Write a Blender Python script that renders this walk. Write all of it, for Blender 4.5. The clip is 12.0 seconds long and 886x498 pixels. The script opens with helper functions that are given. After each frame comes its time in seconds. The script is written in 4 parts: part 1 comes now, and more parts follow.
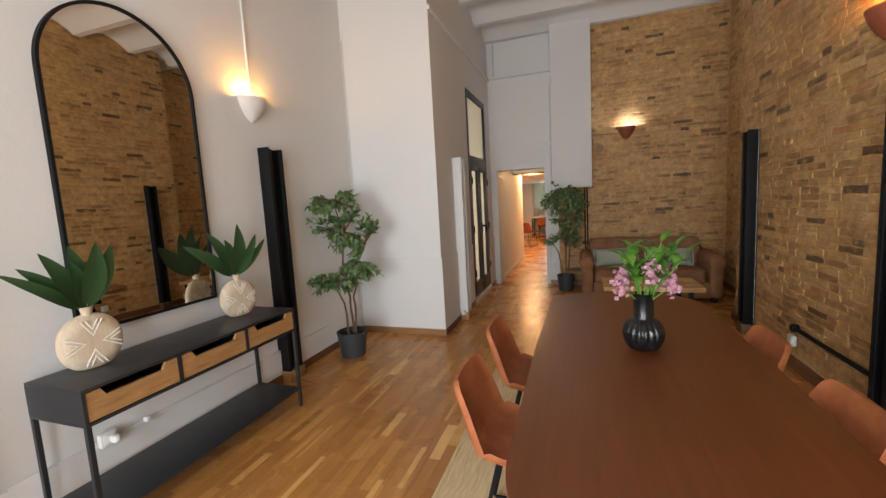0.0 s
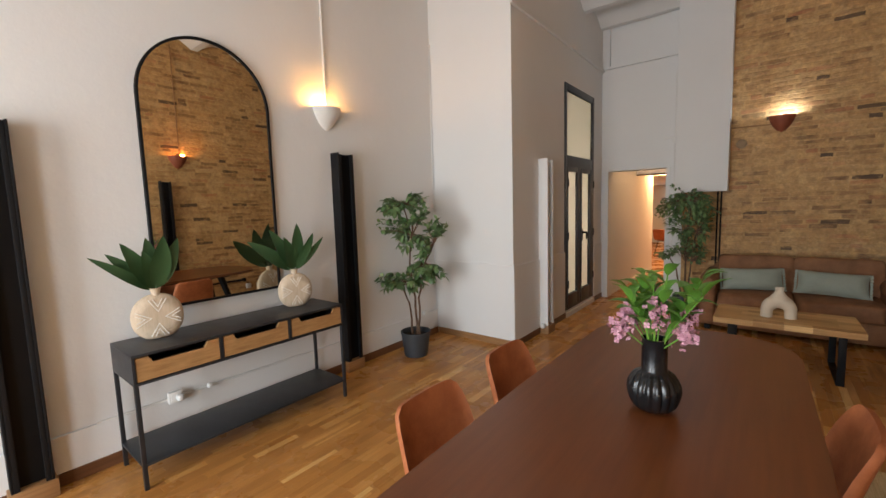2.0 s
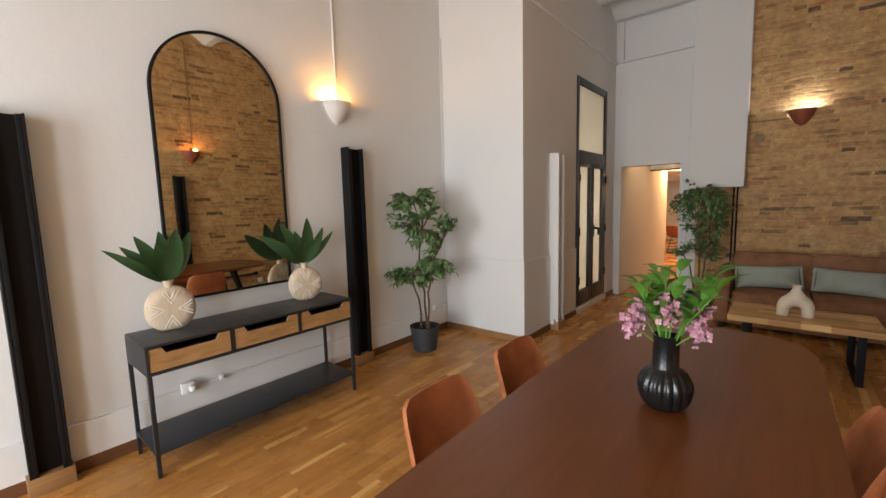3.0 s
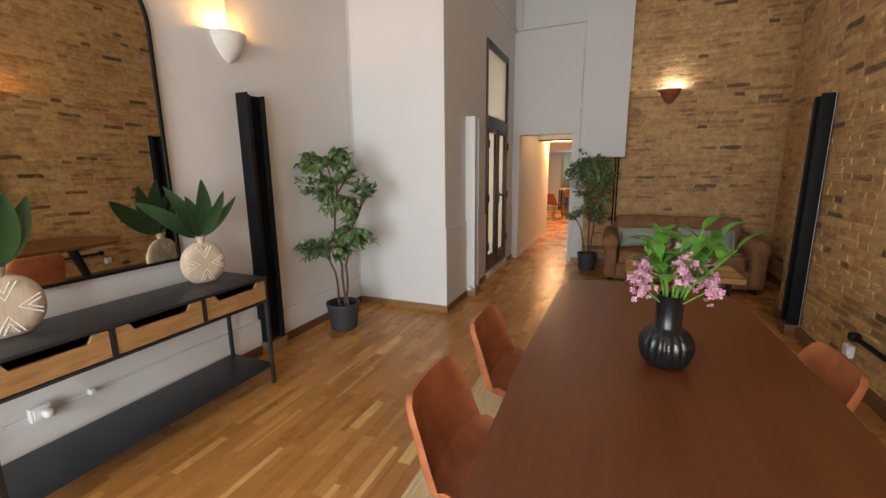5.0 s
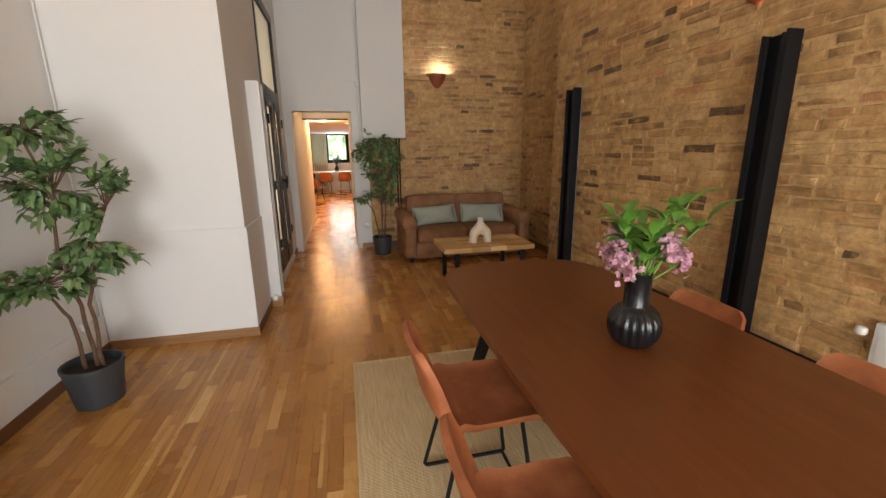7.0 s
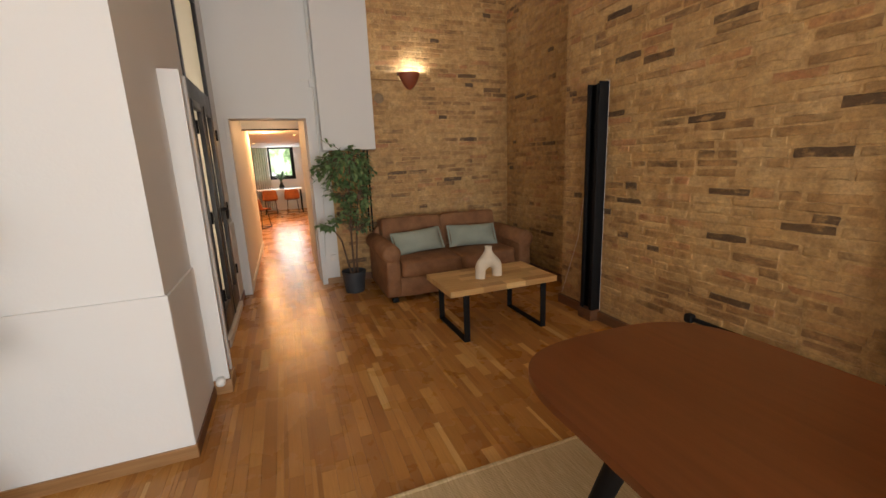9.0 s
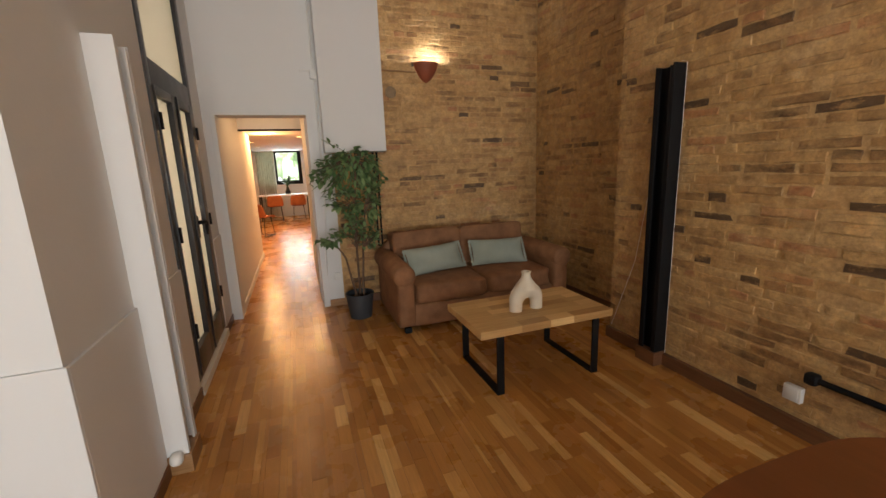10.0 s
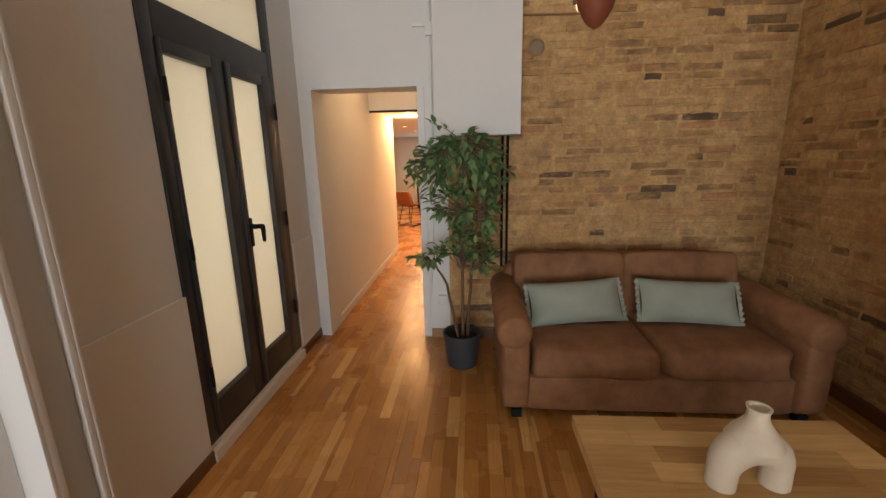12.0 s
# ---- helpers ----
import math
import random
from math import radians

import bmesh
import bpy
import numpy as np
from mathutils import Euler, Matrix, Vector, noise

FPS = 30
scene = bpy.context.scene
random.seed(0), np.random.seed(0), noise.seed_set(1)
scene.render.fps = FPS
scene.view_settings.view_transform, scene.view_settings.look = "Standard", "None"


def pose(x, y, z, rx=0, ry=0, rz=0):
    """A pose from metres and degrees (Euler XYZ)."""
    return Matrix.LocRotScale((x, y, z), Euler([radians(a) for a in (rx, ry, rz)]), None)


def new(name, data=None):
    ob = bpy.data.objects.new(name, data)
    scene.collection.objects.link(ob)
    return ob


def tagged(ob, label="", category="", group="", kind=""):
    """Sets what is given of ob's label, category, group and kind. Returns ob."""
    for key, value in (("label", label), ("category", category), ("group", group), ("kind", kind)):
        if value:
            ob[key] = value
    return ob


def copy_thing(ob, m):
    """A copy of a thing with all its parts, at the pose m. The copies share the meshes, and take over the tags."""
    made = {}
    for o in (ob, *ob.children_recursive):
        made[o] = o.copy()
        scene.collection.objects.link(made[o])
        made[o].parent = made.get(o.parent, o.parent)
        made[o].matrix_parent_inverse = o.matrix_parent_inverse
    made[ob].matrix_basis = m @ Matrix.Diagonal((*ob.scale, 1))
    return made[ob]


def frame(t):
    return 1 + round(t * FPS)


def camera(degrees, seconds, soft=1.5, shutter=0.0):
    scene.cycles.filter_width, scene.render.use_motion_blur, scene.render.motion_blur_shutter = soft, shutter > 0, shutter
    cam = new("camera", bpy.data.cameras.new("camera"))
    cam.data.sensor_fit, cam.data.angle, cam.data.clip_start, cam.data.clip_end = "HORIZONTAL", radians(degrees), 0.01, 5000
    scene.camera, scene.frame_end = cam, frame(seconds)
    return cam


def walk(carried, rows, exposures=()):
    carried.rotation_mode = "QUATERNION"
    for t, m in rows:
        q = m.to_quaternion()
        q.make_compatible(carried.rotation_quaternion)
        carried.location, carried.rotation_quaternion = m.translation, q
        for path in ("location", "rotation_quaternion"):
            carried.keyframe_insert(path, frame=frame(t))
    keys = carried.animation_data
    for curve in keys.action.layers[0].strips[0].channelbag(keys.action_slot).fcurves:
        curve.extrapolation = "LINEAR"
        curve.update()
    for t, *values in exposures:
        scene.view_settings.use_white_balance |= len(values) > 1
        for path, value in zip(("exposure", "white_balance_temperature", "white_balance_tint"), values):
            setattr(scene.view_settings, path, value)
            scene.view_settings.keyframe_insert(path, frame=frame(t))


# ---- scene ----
cam = camera(94.6, 12.0)
METRES, EYE, TILT, LEAN, TURN = 5.5, 1.5, 0.0, 0.0, 18.9
ROWS = [
    (0.0, 0.0, 0.0, 0.0, -0.36, -6.47, 3.17),
    (0.5, 0.0415, 0.0213, 0.0018, 6.07, -6.0, 2.86),
    (1.0, 0.073, 0.0375, 0.0022, 11.51, -5.77, 2.41),
    (1.5, 0.1075, 0.0447, 0.0037, 16.22, -5.89, 2.02),
    (2.0, 0.1272, 0.0472, 0.0047, 19.3, -5.89, 1.68),
    (2.5, 0.1336, 0.049, 0.0041, 21.14, -6.19, 1.49),
    (4.5, 0.0642, 0.0624, -0.0018, 11.0, -9.49, 0.99),
    (5.0, 0.0385, 0.0793, -0.0051, 3.6, -11.01, 0.57),
    (5.5, 0.0124, 0.1075, -0.0058, -5.05, -12.31, 0.27),
    (6.0, -0.0166, 0.1328, -0.009, -15.24, -13.16, 0.06),
    (6.5, -0.0495, 0.1588, -0.0076, -24.35, -13.56, 0.27),
    (7.0, -0.0696, 0.1997, -0.0094, -32.26, -13.61, 0.6),
    (9.0, -0.0338, 0.401, -0.0038, -39.98, -12.42, 2.24),
    (9.5, -0.0033, 0.4598, -0.0048, -39.62, -12.08, 2.16),
    (10.0, 0.034, 0.5153, -0.0052, -38.6, -11.72, 2.12),
    (10.5, 0.0802, 0.5653, -0.0019, -36.5, -12.73, 2.02),
    (11.0, 0.1241, 0.6171, -0.0018, -33.08, -12.09, 1.81),
    (11.5, 0.1652, 0.6576, -0.0041, -26.74, -12.76, 1.7),
    (12.0, 0.2054, 0.6927, -0.0019, -14.82, -12.87, 1.23),
]
walk(cam, [(t, pose(0, 0, EYE, TILT, LEAN, TURN) @ pose(METRES * x, METRES * y, METRES * z, 90 + pitch, roll, yaw)) for t, x, y, z, yaw, pitch, roll in ROWS],
     [(0.0, -0.14, 6150, 6), (5.5, -0.10, 6150, 6), (7.0, 0.0, 6500, 7), (9.0, 0.03, 6700, 8), (10.2, -0.05, 6550, 7), (12.0, 0.10, 6250, 5)])

# ---------- world, windows behind the walk, lamps ----------
world = bpy.data.worlds.new("world")
scene.world = world
world.use_nodes = True
wn = world.node_tree.nodes
sky = wn.new("ShaderNodeTexSky")
sky.sky_type, sky.sun_disc, sky.sun_elevation, sky.sun_rotation = "NISHITA", False, radians(40), radians(150)
world.node_tree.links.new(sky.outputs[0], wn["Background"].inputs[0])
wn["Background"].inputs[1].default_value = 0.1


def area_lamp(name, m, sx, sy, watts, colour):
    li = bpy.data.lights.new(name, "AREA")
    li.shape, li.size, li.size_y, li.energy, li.color = "RECTANGLE", sx, sy, watts, colour
    ob = new(name, li)
    ob.matrix_world = m
    return ob


def point_lamp(name, p, watts, colour, r=0.03):
    li = bpy.data.lights.new(name, "POINT")
    li.energy, li.color, li.shadow_soft_size = watts, colour, r
    ob = new(name, li)
    ob.location = p
    return ob


CEIL, SOUTH = 4.12, -2.3
DAY = (0.97, 0.98, 1.0)
for wx, watts in ((-1.35, 152), (0.55, 100)):
    area_lamp("window_light", pose(wx, SOUTH - 0.02, 1.35, 90, 0, 0), 1.2, 2.3, watts, DAY)
point_lamp("sconce_light", (-2.49, 2.725, 2.420), 14.0, (1.0, 0.42, 0.09))
point_lamp("sconce_light", (1.575, 3.08, 2.425), 17.0, (1.0, 0.45, 0.10))
point_lamp("sconce_light", (0.735, 7.10, 2.505), 8.5, (0.94, 0.96, 1.0))
# the far room: its window and its ceiling spots
area_lamp("far_window_light", pose(-0.9, 16.95, 1.5, -90, 0, 0), 0.8, 1.0, 22, (0.95, 1.0, 1.0))
for sx, sy in ((-1.52, 12.4), (-0.60, 11.0), (-1.52, 14.0)):
    area_lamp("spot_light", pose(sx, sy, 2.055), 0.08, 0.08, 42, (1.0, 0.52, 0.22))
point_lamp("passage_light", (-1.0, 8.15, 2.44), 8, (1.0, 0.58, 0.28), 0.04)
point_lamp("wall_light", (-1.12, 10.25, 1.98), 32, (1.0, 0.50, 0.18), 0.05)
# unseen lamp added behind the frosted door to brighten its panes
point_lamp("side_room_light", (-2.9, 6.2, 1.3), 95, (1.0, 0.92, 0.80), 0.15)


# ---------- materials ----------
def rgb(c):
    return (*c, 1.0)


class Mat:
    """A node material under construction."""

    def __init__(self, name, rough=0.5, metal=0.0):
        self.m = bpy.data.materials.new(name)
        self.m.use_nodes = True
        self.t = self.m.node_tree
        self.b = self.t.nodes["Principled BSDF"]
        self.b.inputs["Roughness"].default_value = rough
        self.b.inputs["Metallic"].default_value = metal
        self.co = self.add("ShaderNodeNewGeometry").outputs["Position"]

    def add(self, kind, **ins):
        n = self.t.nodes.new(kind)
        for k, v in ins.items():
            self.put(n.inputs[k.replace("_", " ")], v)
        return n

    def put(self, sock, v):
        if isinstance(v, bpy.types.NodeSocket):
            self.t.links.new(v, sock)
        else:
            sock.default_value = v

    def scaled(self, s):
        n = self.add("ShaderNodeVectorMath")
        n.operation = "MULTIPLY"
        self.put(n.inputs[0], self.co)
        n.inputs[1].default_value = s if isinstance(s, tuple) else (s, s, s)
        return n.outputs[0]

    def noise(self, s, detail=4.0, rough=0.55):
        n = self.add("ShaderNodeTexNoise", Vector=self.scaled(s), Scale=1.0, Detail=detail, Roughness=rough)
        return n.outputs[0]

    def ramp(self, v, *stops):
        n = self.add("ShaderNodeValToRGB", Fac=v)
        e = n.color_ramp.elements
        while len(e) < len(stops):
            e.new(0.5)
        for el, (p, c) in zip(e, stops):
            el.position, el.color = p, rgb(c)
        return n.outputs[0]

    def mix(self, f, a, b, how="MIX"):
        n = self.t.nodes.new("ShaderNodeMix")
        n.data_type, n.blend_type = "RGBA", how
        self.put(n.inputs[0], f)
        self.put(n.inputs[6], a if not isinstance(a, tuple) else rgb(a))
        self.put(n.inputs[7], b if not isinstance(b, tuple) else rgb(b))
        return n.outputs[2]

    def math(self, op, a, b):
        n = self.t.nodes.new("ShaderNodeMath")
        n.operation = op
        self.put(n.inputs[0], a)
        self.put(n.inputs[1], b)
        return n.outputs[0]

    def bump(self, v, dist, strength=0.5):
        n = self.add("ShaderNodeBump", Height=v, Distance=dist, Strength=strength)
        old = self.b.inputs["Normal"].links
        if old:
            self.put(n.inputs["Normal"], old[0].from_socket)
        self.put(self.b.inputs["Normal"], n.outputs[0])

    def colour(self, c):
        self.put(self.b.inputs["Base Color"], c if not isinstance(c, tuple) else rgb(c))
        return self


def mottled(name, a, b, rough, big=2.0, fine=60.0, bump=0.001, metal=0.0, spread=0.08, spec=0.5):
    m = Mat(name, rough, metal)
    m.colour(m.mix(m.math("MULTIPLY", m.noise(fine), 0.35), m.ramp(m.noise(big), (0.3, a), (0.7, b)), tuple(x * 0.78 for x in a)))
    m.bump(m.noise(fine), bump, 0.6)
    m.put(m.b.inputs["Roughness"], m.math("ADD", m.math("MULTIPLY", m.noise(big * 3), spread * 2), rough - spread))
    m.b.inputs["Specular IOR Level"].default_value = spec
    return m.m


def plaster():
    m = Mat("white_plaster", 0.75)
    m.colour(m.mix(m.math("MULTIPLY", m.noise(1.3), 0.6), (0.742, 0.740, 0.730), (0.678, 0.676, 0.667)))
    m.bump(m.noise(5.0), 0.012, 0.35)
    m.bump(m.noise(70.0), 0.0015, 0.4)
    return m.m


def limewash(m, base):
    """Old render and wash smeared over brick and joint alike, in patches, with pale bloom and soot."""
    cover = m.math("ADD", m.math("MULTIPLY", m.noise((2.1, 2.1, 3.4), 7, 0.68), 0.62), m.math("MULTIPLY", m.noise((6.0, 6.0, 15.0), 6, 0.7), 0.42))
    cover = m.ramp(cover, (0.43, (0, 0, 0)), (0.60, (1, 1, 1)))
    tint = m.ramp(m.noise(4.3, 6, 0.7), (0.36, (0.40, 0.245, 0.105)), (0.50, (0.52, 0.345, 0.155)), (0.66, (0.63, 0.46, 0.245)))
    base = m.mix(m.math("MULTIPLY", cover, 0.74), base, tint)
    bloom = m.ramp(m.noise((1.1, 1.1, 1.5), 8, 0.7), (0.60, (0, 0, 0)), (0.72, (1, 1, 1)))
    base = m.mix(m.math("MULTIPLY", bloom, 0.45), base, (0.62, 0.52, 0.37))
    soot = m.ramp(m.noise((1.7, 1.7, 2.3), 7, 0.7), (0.27, (1, 1, 1)), (0.40, (0, 0, 0)))
    base = m.mix(m.math("MULTIPLY", soot, 0.45), base, (0.22, 0.135, 0.065))
    tone = m.ramp(m.noise(13.0, 8, 0.75), (0.32, (0.55, 0.52, 0.48)), (0.50, (1.0, 1.0, 1.0)), (0.68, (1.30, 1.29, 1.26)))
    base = m.mix(0.8, base, tone, "MULTIPLY")
    speck = m.ramp(m.noise(42.0, 5, 0.75), (0.38, (1, 1, 1)), (0.56, (0, 0, 0)))
    base = m.mix(m.math("MULTIPLY", speck, 0.35), base, (0.24, 0.15, 0.072))
    return m.mix(1.0, base, (1.09, 0.99, 0.85), "MULTIPLY")


def brick_mat(name, single):
    """Old tan brick, limewashed and stained; single: one object a brick, else many in one mesh."""
    m = Mat(name, 0.6)
    r = m.add("ShaderNodeObjectInfo").outputs["Random"] if single else m.add("ShaderNodeNewGeometry").outputs["Random Per Island"]
    tan = m.ramp(r, (0.0, (0.34, 0.185, 0.078)), (0.35, (0.42, 0.255, 0.11)), (0.6, (0.50, 0.335, 0.155)), (0.92, (0.57, 0.405, 0.21)), (0.94, (0.43, 0.20, 0.095)), (1.0, (0.36, 0.15, 0.07)))
    burnt = m.ramp(r, (0.0, (0.050, 0.028, 0.016)), (0.05, (0.080, 0.045, 0.022)), (0.12, (0.17, 0.092, 0.040)), (0.30, (0.26, 0.145, 0.062)))
    some = m.ramp(r, (0.20, (1, 1, 1)), (0.34, (0, 0, 0)))
    ragged = m.ramp(m.noise((8.0, 8.0, 14.0), 6, 0.7), (0.40, (0, 0, 0)), (0.52, (1, 1, 1)))
    base = m.mix(m.math("MULTIPLY", some, m.math("MULTIPLY", ragged, 0.92)), tan, burnt)
    bare = m.math("MULTIPLY", m.ramp(r, (0.035, (1, 1, 1)), (0.05, (0, 0, 0))), m.ramp(m.noise((9.0, 9.0, 16.0), 6, 0.7), (0.36, (0, 0, 0)), (0.46, (1, 1, 1))))
    m.colour(m.mix(m.math("MULTIPLY", bare, 0.85), limewash(m, base), (0.085, 0.048, 0.025)))
    m.bump(m.noise(22.0, 8, 0.75), 0.016, 0.75)
    m.bump(m.noise((4.0, 4.0, 9.0), 5, 0.6), 0.020, 0.5)
    m.bump(m.noise(120.0, 3), 0.002, 0.4)
    m.put(m.b.inputs["Roughness"], m.math("ADD", m.math("MULTIPLY", m.noise(9.0), 0.5), 0.16))
    return m.m


def mortar_mat():
    m = Mat("lime_mortar", 0.8)
    m.colour(limewash(m, m.mix(m.noise(14.0), (0.58, 0.425, 0.235), (0.42, 0.28, 0.13))))
    m.bump(m.noise(40.0, 6, 0.7), 0.008, 0.7)
    return m.m


def parquet_mat(name, single):
    m = Mat(name, 0.26)
    r = m.add("ShaderNodeObjectInfo").outputs["Random"] if single else m.add("ShaderNodeNewGeometry").outputs["Random Per Island"]
    base = m.ramp(r, (0.0, (0.35, 0.150, 0.037)), (0.3, (0.42, 0.188, 0.047)), (0.72, (0.49, 0.230, 0.058)), (0.90, (0.58, 0.295, 0.082)), (1.0, (0.75, 0.46, 0.170)))
    grain = m.noise((95.0, 5.0, 95.0), 5, 0.6)
    base = m.mix(m.math("MULTIPLY", m.ramp(grain, (0.35, (0, 0, 0)), (0.7, (1, 1, 1))), 0.32), base, (0.25, 0.10, 0.028))
    worn = m.ramp(m.noise(0.9, 4), (0.5, (0, 0, 0)), (0.72, (1, 1, 1)))
    base = m.mix(m.math("MULTIPLY", worn, 0.25), base, (0.22, 0.10, 0.035))
    m.colour(base)
    m.put(m.b.inputs["Roughness"], m.math("ADD", m.math("MULTIPLY", m.noise(3.0), 0.22), 0.17))
    m.b.inputs["Specular IOR Level"].default_value = 0.30
    m.bump(grain, 0.0006, 0.3)
    return m.m


def wood(name, a, b, rough, along=(4.0, 60.0, 60.0), islands=False):
    m = Mat(name, rough)
    base = m.ramp(m.noise(along, 6, 0.6), (0.3, a), (0.7, b))
    if islands:
        r = m.add("ShaderNodeObjectInfo").outputs["Random"]
        base = m.mix(0.70, base, m.ramp(r, (0.0, a), (1.0, b)))
    base = m.mix(m.math("MULTIPLY", m.noise(3.0), 0.3), base, tuple(x * 0.75 for x in a))
    m.colour(base)
    m.bump(m.noise(along, 5), 0.0008, 0.4)
    return m.m


def leather(name, a, b, rough):
    m = Mat(name, rough)
    base = m.ramp(m.noise(7.0, 6, 0.65), (0.3, a), (0.72, b))
    m.colour(m.mix(m.math("MULTIPLY", m.noise(130.0, 3), 0.3), base, tuple(x * 0.6 for x in a)))
    m.bump(m.noise(150.0, 4), 0.0012, 0.5)
    m.bump(m.noise(18.0, 4), 0.004, 0.4)
    return m.m


def leaf_mat(name, dark, light, rough=0.45):
    m = Mat(name, rough)
    r = m.add("ShaderNodeNewGeometry").outputs["Random Per Island"]
    m.colour(m.mix(m.math("MULTIPLY", m.noise(30.0), 0.4), m.ramp(r, (0.0, dark), (1.0, light)), dark))
    return m.m


def weave(name):
    m = Mat(name, 0.9)
    w2 = m.add("ShaderNodeTexWave", Vector=m.scaled((1.0, 1.0, 1.0)), Scale=38.0, Distortion=2.5, Detail=3.0)
    w2.bands_direction = "Y"
    slub = m.noise((120.0, 6.0, 20.0), 6, 0.7)
    base = m.ramp(slub, (0.30, (0.50, 0.35, 0.175)), (0.52, (0.70, 0.53, 0.295)), (0.72, (0.86, 0.70, 0.44)))
    base = m.mix(m.math("MULTIPLY", m.noise((7.0, 60.0, 20.0), 5, 0.7), 0.5), base, (0.56, 0.40, 0.205))
    m.colour(m.mix(m.math("MULTIPLY", w2.outputs[1], 0.16), base, (0.36, 0.24, 0.12)))
    m.bump(m.math("ADD", slub, w2.outputs[1]), 0.003, 0.8)
    return m.m


def glow(name, colour, strength):
    m = Mat(name)
    m.put(m.b.inputs["Emission Color"], rgb(colour))
    m.b.inputs["Emission Strength"].default_value = strength
    m.colour(colour)
    return m.m


def frosted():
    m = Mat("frosted_glass", 0.12)
    t = m.add("ShaderNodeBsdfTranslucent", Color=rgb((0.88, 0.84, 0.75)))
    m.colour((0.74, 0.68, 0.56))
    mx = m.add("ShaderNodeMixShader", Fac=0.55)
    m.put(mx.inputs[1], m.b.outputs[0])
    m.put(mx.inputs[2], t.outputs[0])
    m.put(m.t.nodes["Material Output"].inputs[0], mx.outputs[0])
    return m.m


def sheer():
    m = Mat("white_curtain", 0.9)
    m.colour(m.mix(m.noise(6.0), (0.80, 0.78, 0.74), (0.74, 0.72, 0.68)))
    t = m.add("ShaderNodeBsdfTranslucent", Color=rgb((0.90, 0.88, 0.84)))
    mx = m.add("ShaderNodeMixShader", Fac=0.65)
    m.put(mx.inputs[1], m.b.outputs[0])
    m.put(mx.inputs[2], t.outputs[0])
    m.put(m.t.nodes["Material Output"].inputs[0], mx.outputs[0])
    return m.m


def clear_glass():
    m = Mat("window_glass", 0.0)
    m.b.inputs["Transmission Weight"].default_value = 1.0
    m.b.inputs["IOR"].default_value = 1.45
    return m.m


def outside_mat():
    m = Mat("garden_view")
    c = m.ramp(m.noise(2.5, 6, 0.7), (0.35, (0.10, 0.20, 0.07)), (0.5, (0.35, 0.5, 0.25)), (0.62, (0.95, 1.0, 0.95)))
    m.put(m.b.inputs["Emission Color"], c)
    m.b.inputs["Emission Strength"].default_value = 2.6
    m.colour((0.1, 0.1, 0.1))
    return m.m


PLASTER = plaster()
BRICK_1, BRICK_N, MORTAR = brick_mat("old_brick", True), brick_mat("old_brick_field", False), mortar_mat()
STRIP_1, STRIP_N = parquet_mat("oak_parquet", True), parquet_mat("oak_parquet_field", False)
JOINT = mottled("parquet_joint", (0.20, 0.085, 0.028), (0.24, 0.10, 0.035), 0.5)
SKIRT = wood("oak_skirting", (0.26, 0.13, 0.05), (0.38, 0.21, 0.09), 0.4, (3.0, 3.0, 80.0))
SKIRT_DARK = wood("brown_skirting", (0.12, 0.05, 0.022), (0.19, 0.085, 0.038), 0.4, (3.0, 3.0, 80.0))
BLACK = mottled("black_steel", (0.005, 0.005, 0.006), (0.008, 0.008, 0.009), 0.6, 4, 90, 0.0008, spec=0.22)
BLACK_MATT = mottled("black_lacquer", (0.016, 0.018, 0.022), (0.026, 0.028, 0.033), 0.42, 3, 120, 0.0005)
DOOR_GREY = mottled("anthracite_paint", (0.022, 0.024, 0.028), (0.033, 0.035, 0.040), 0.38, 3, 90, 0.0006)
TABLE_WOOD = wood("walnut_veneer", (0.128, 0.037, 0.010), (0.172, 0.054, 0.015), 0.32, (38.0, 2.0, 38.0))
DRAWER_WOOD = wood("drawer_wood", (0.30, 0.16, 0.06), (0.52, 0.31, 0.13), 0.5, (20.0, 7.0, 45.0))
VASE_WOOD = wood("pale_turned_wood", (0.48, 0.375, 0.26), (0.65, 0.53, 0.395), 0.65, (60.0, 60.0, 7.0))
OAK_BLOCK = wood("butcher_block_oak", (0.40, 0.20, 0.062), (0.92, 0.63, 0.28), 0.5, (5.0, 60.0, 60.0), True)
TAN = leather("tan_suede", (0.27, 0.074, 0.022), (0.49, 0.165, 0.057), 0.65)
SOFA_BROWN = leather("brown_suede", (0.195, 0.082, 0.032), (0.34, 0.162, 0.070), 0.75)
SAGE = mottled("sage_linen", (0.31, 0.345, 0.285), (0.37, 0.405, 0.34), 0.9, 6, 180, 0.0015)
POT_GREY = mottled("grey_plastic", (0.035, 0.040, 0.047), (0.045, 0.050, 0.058), 0.5, 5, 90, 0.0004)
POT_BROWN = mottled("stained_cover", (0.26, 0.18, 0.10), (0.36, 0.25, 0.14), 0.7, 20, 90, 0.001)
SOIL = mottled("potting_soil", (0.02, 0.013, 0.008), (0.05, 0.03, 0.02), 0.95, 40, 120, 0.004)
BARK = mottled("brown_bark", (0.10, 0.055, 0.030), (0.17, 0.10, 0.06), 0.8, 20, 90, 0.002)
LEAF = leaf_mat("ficus_leaf", (0.070, 0.142, 0.046), (0.26, 0.36, 0.15))
BLADE = leaf_mat("broad_leaf", (0.020, 0.056, 0.020), (0.048, 0.108, 0.038), 0.42)
BRIGHT_LEAF = leaf_mat("bright_leaf", (0.065, 0.18, 0.02), (0.22, 0.42, 0.065), 0.4)
PETAL = leaf_mat("lilac_petal", (0.46, 0.20, 0.28), (0.70, 0.41, 0.48), 0.6)
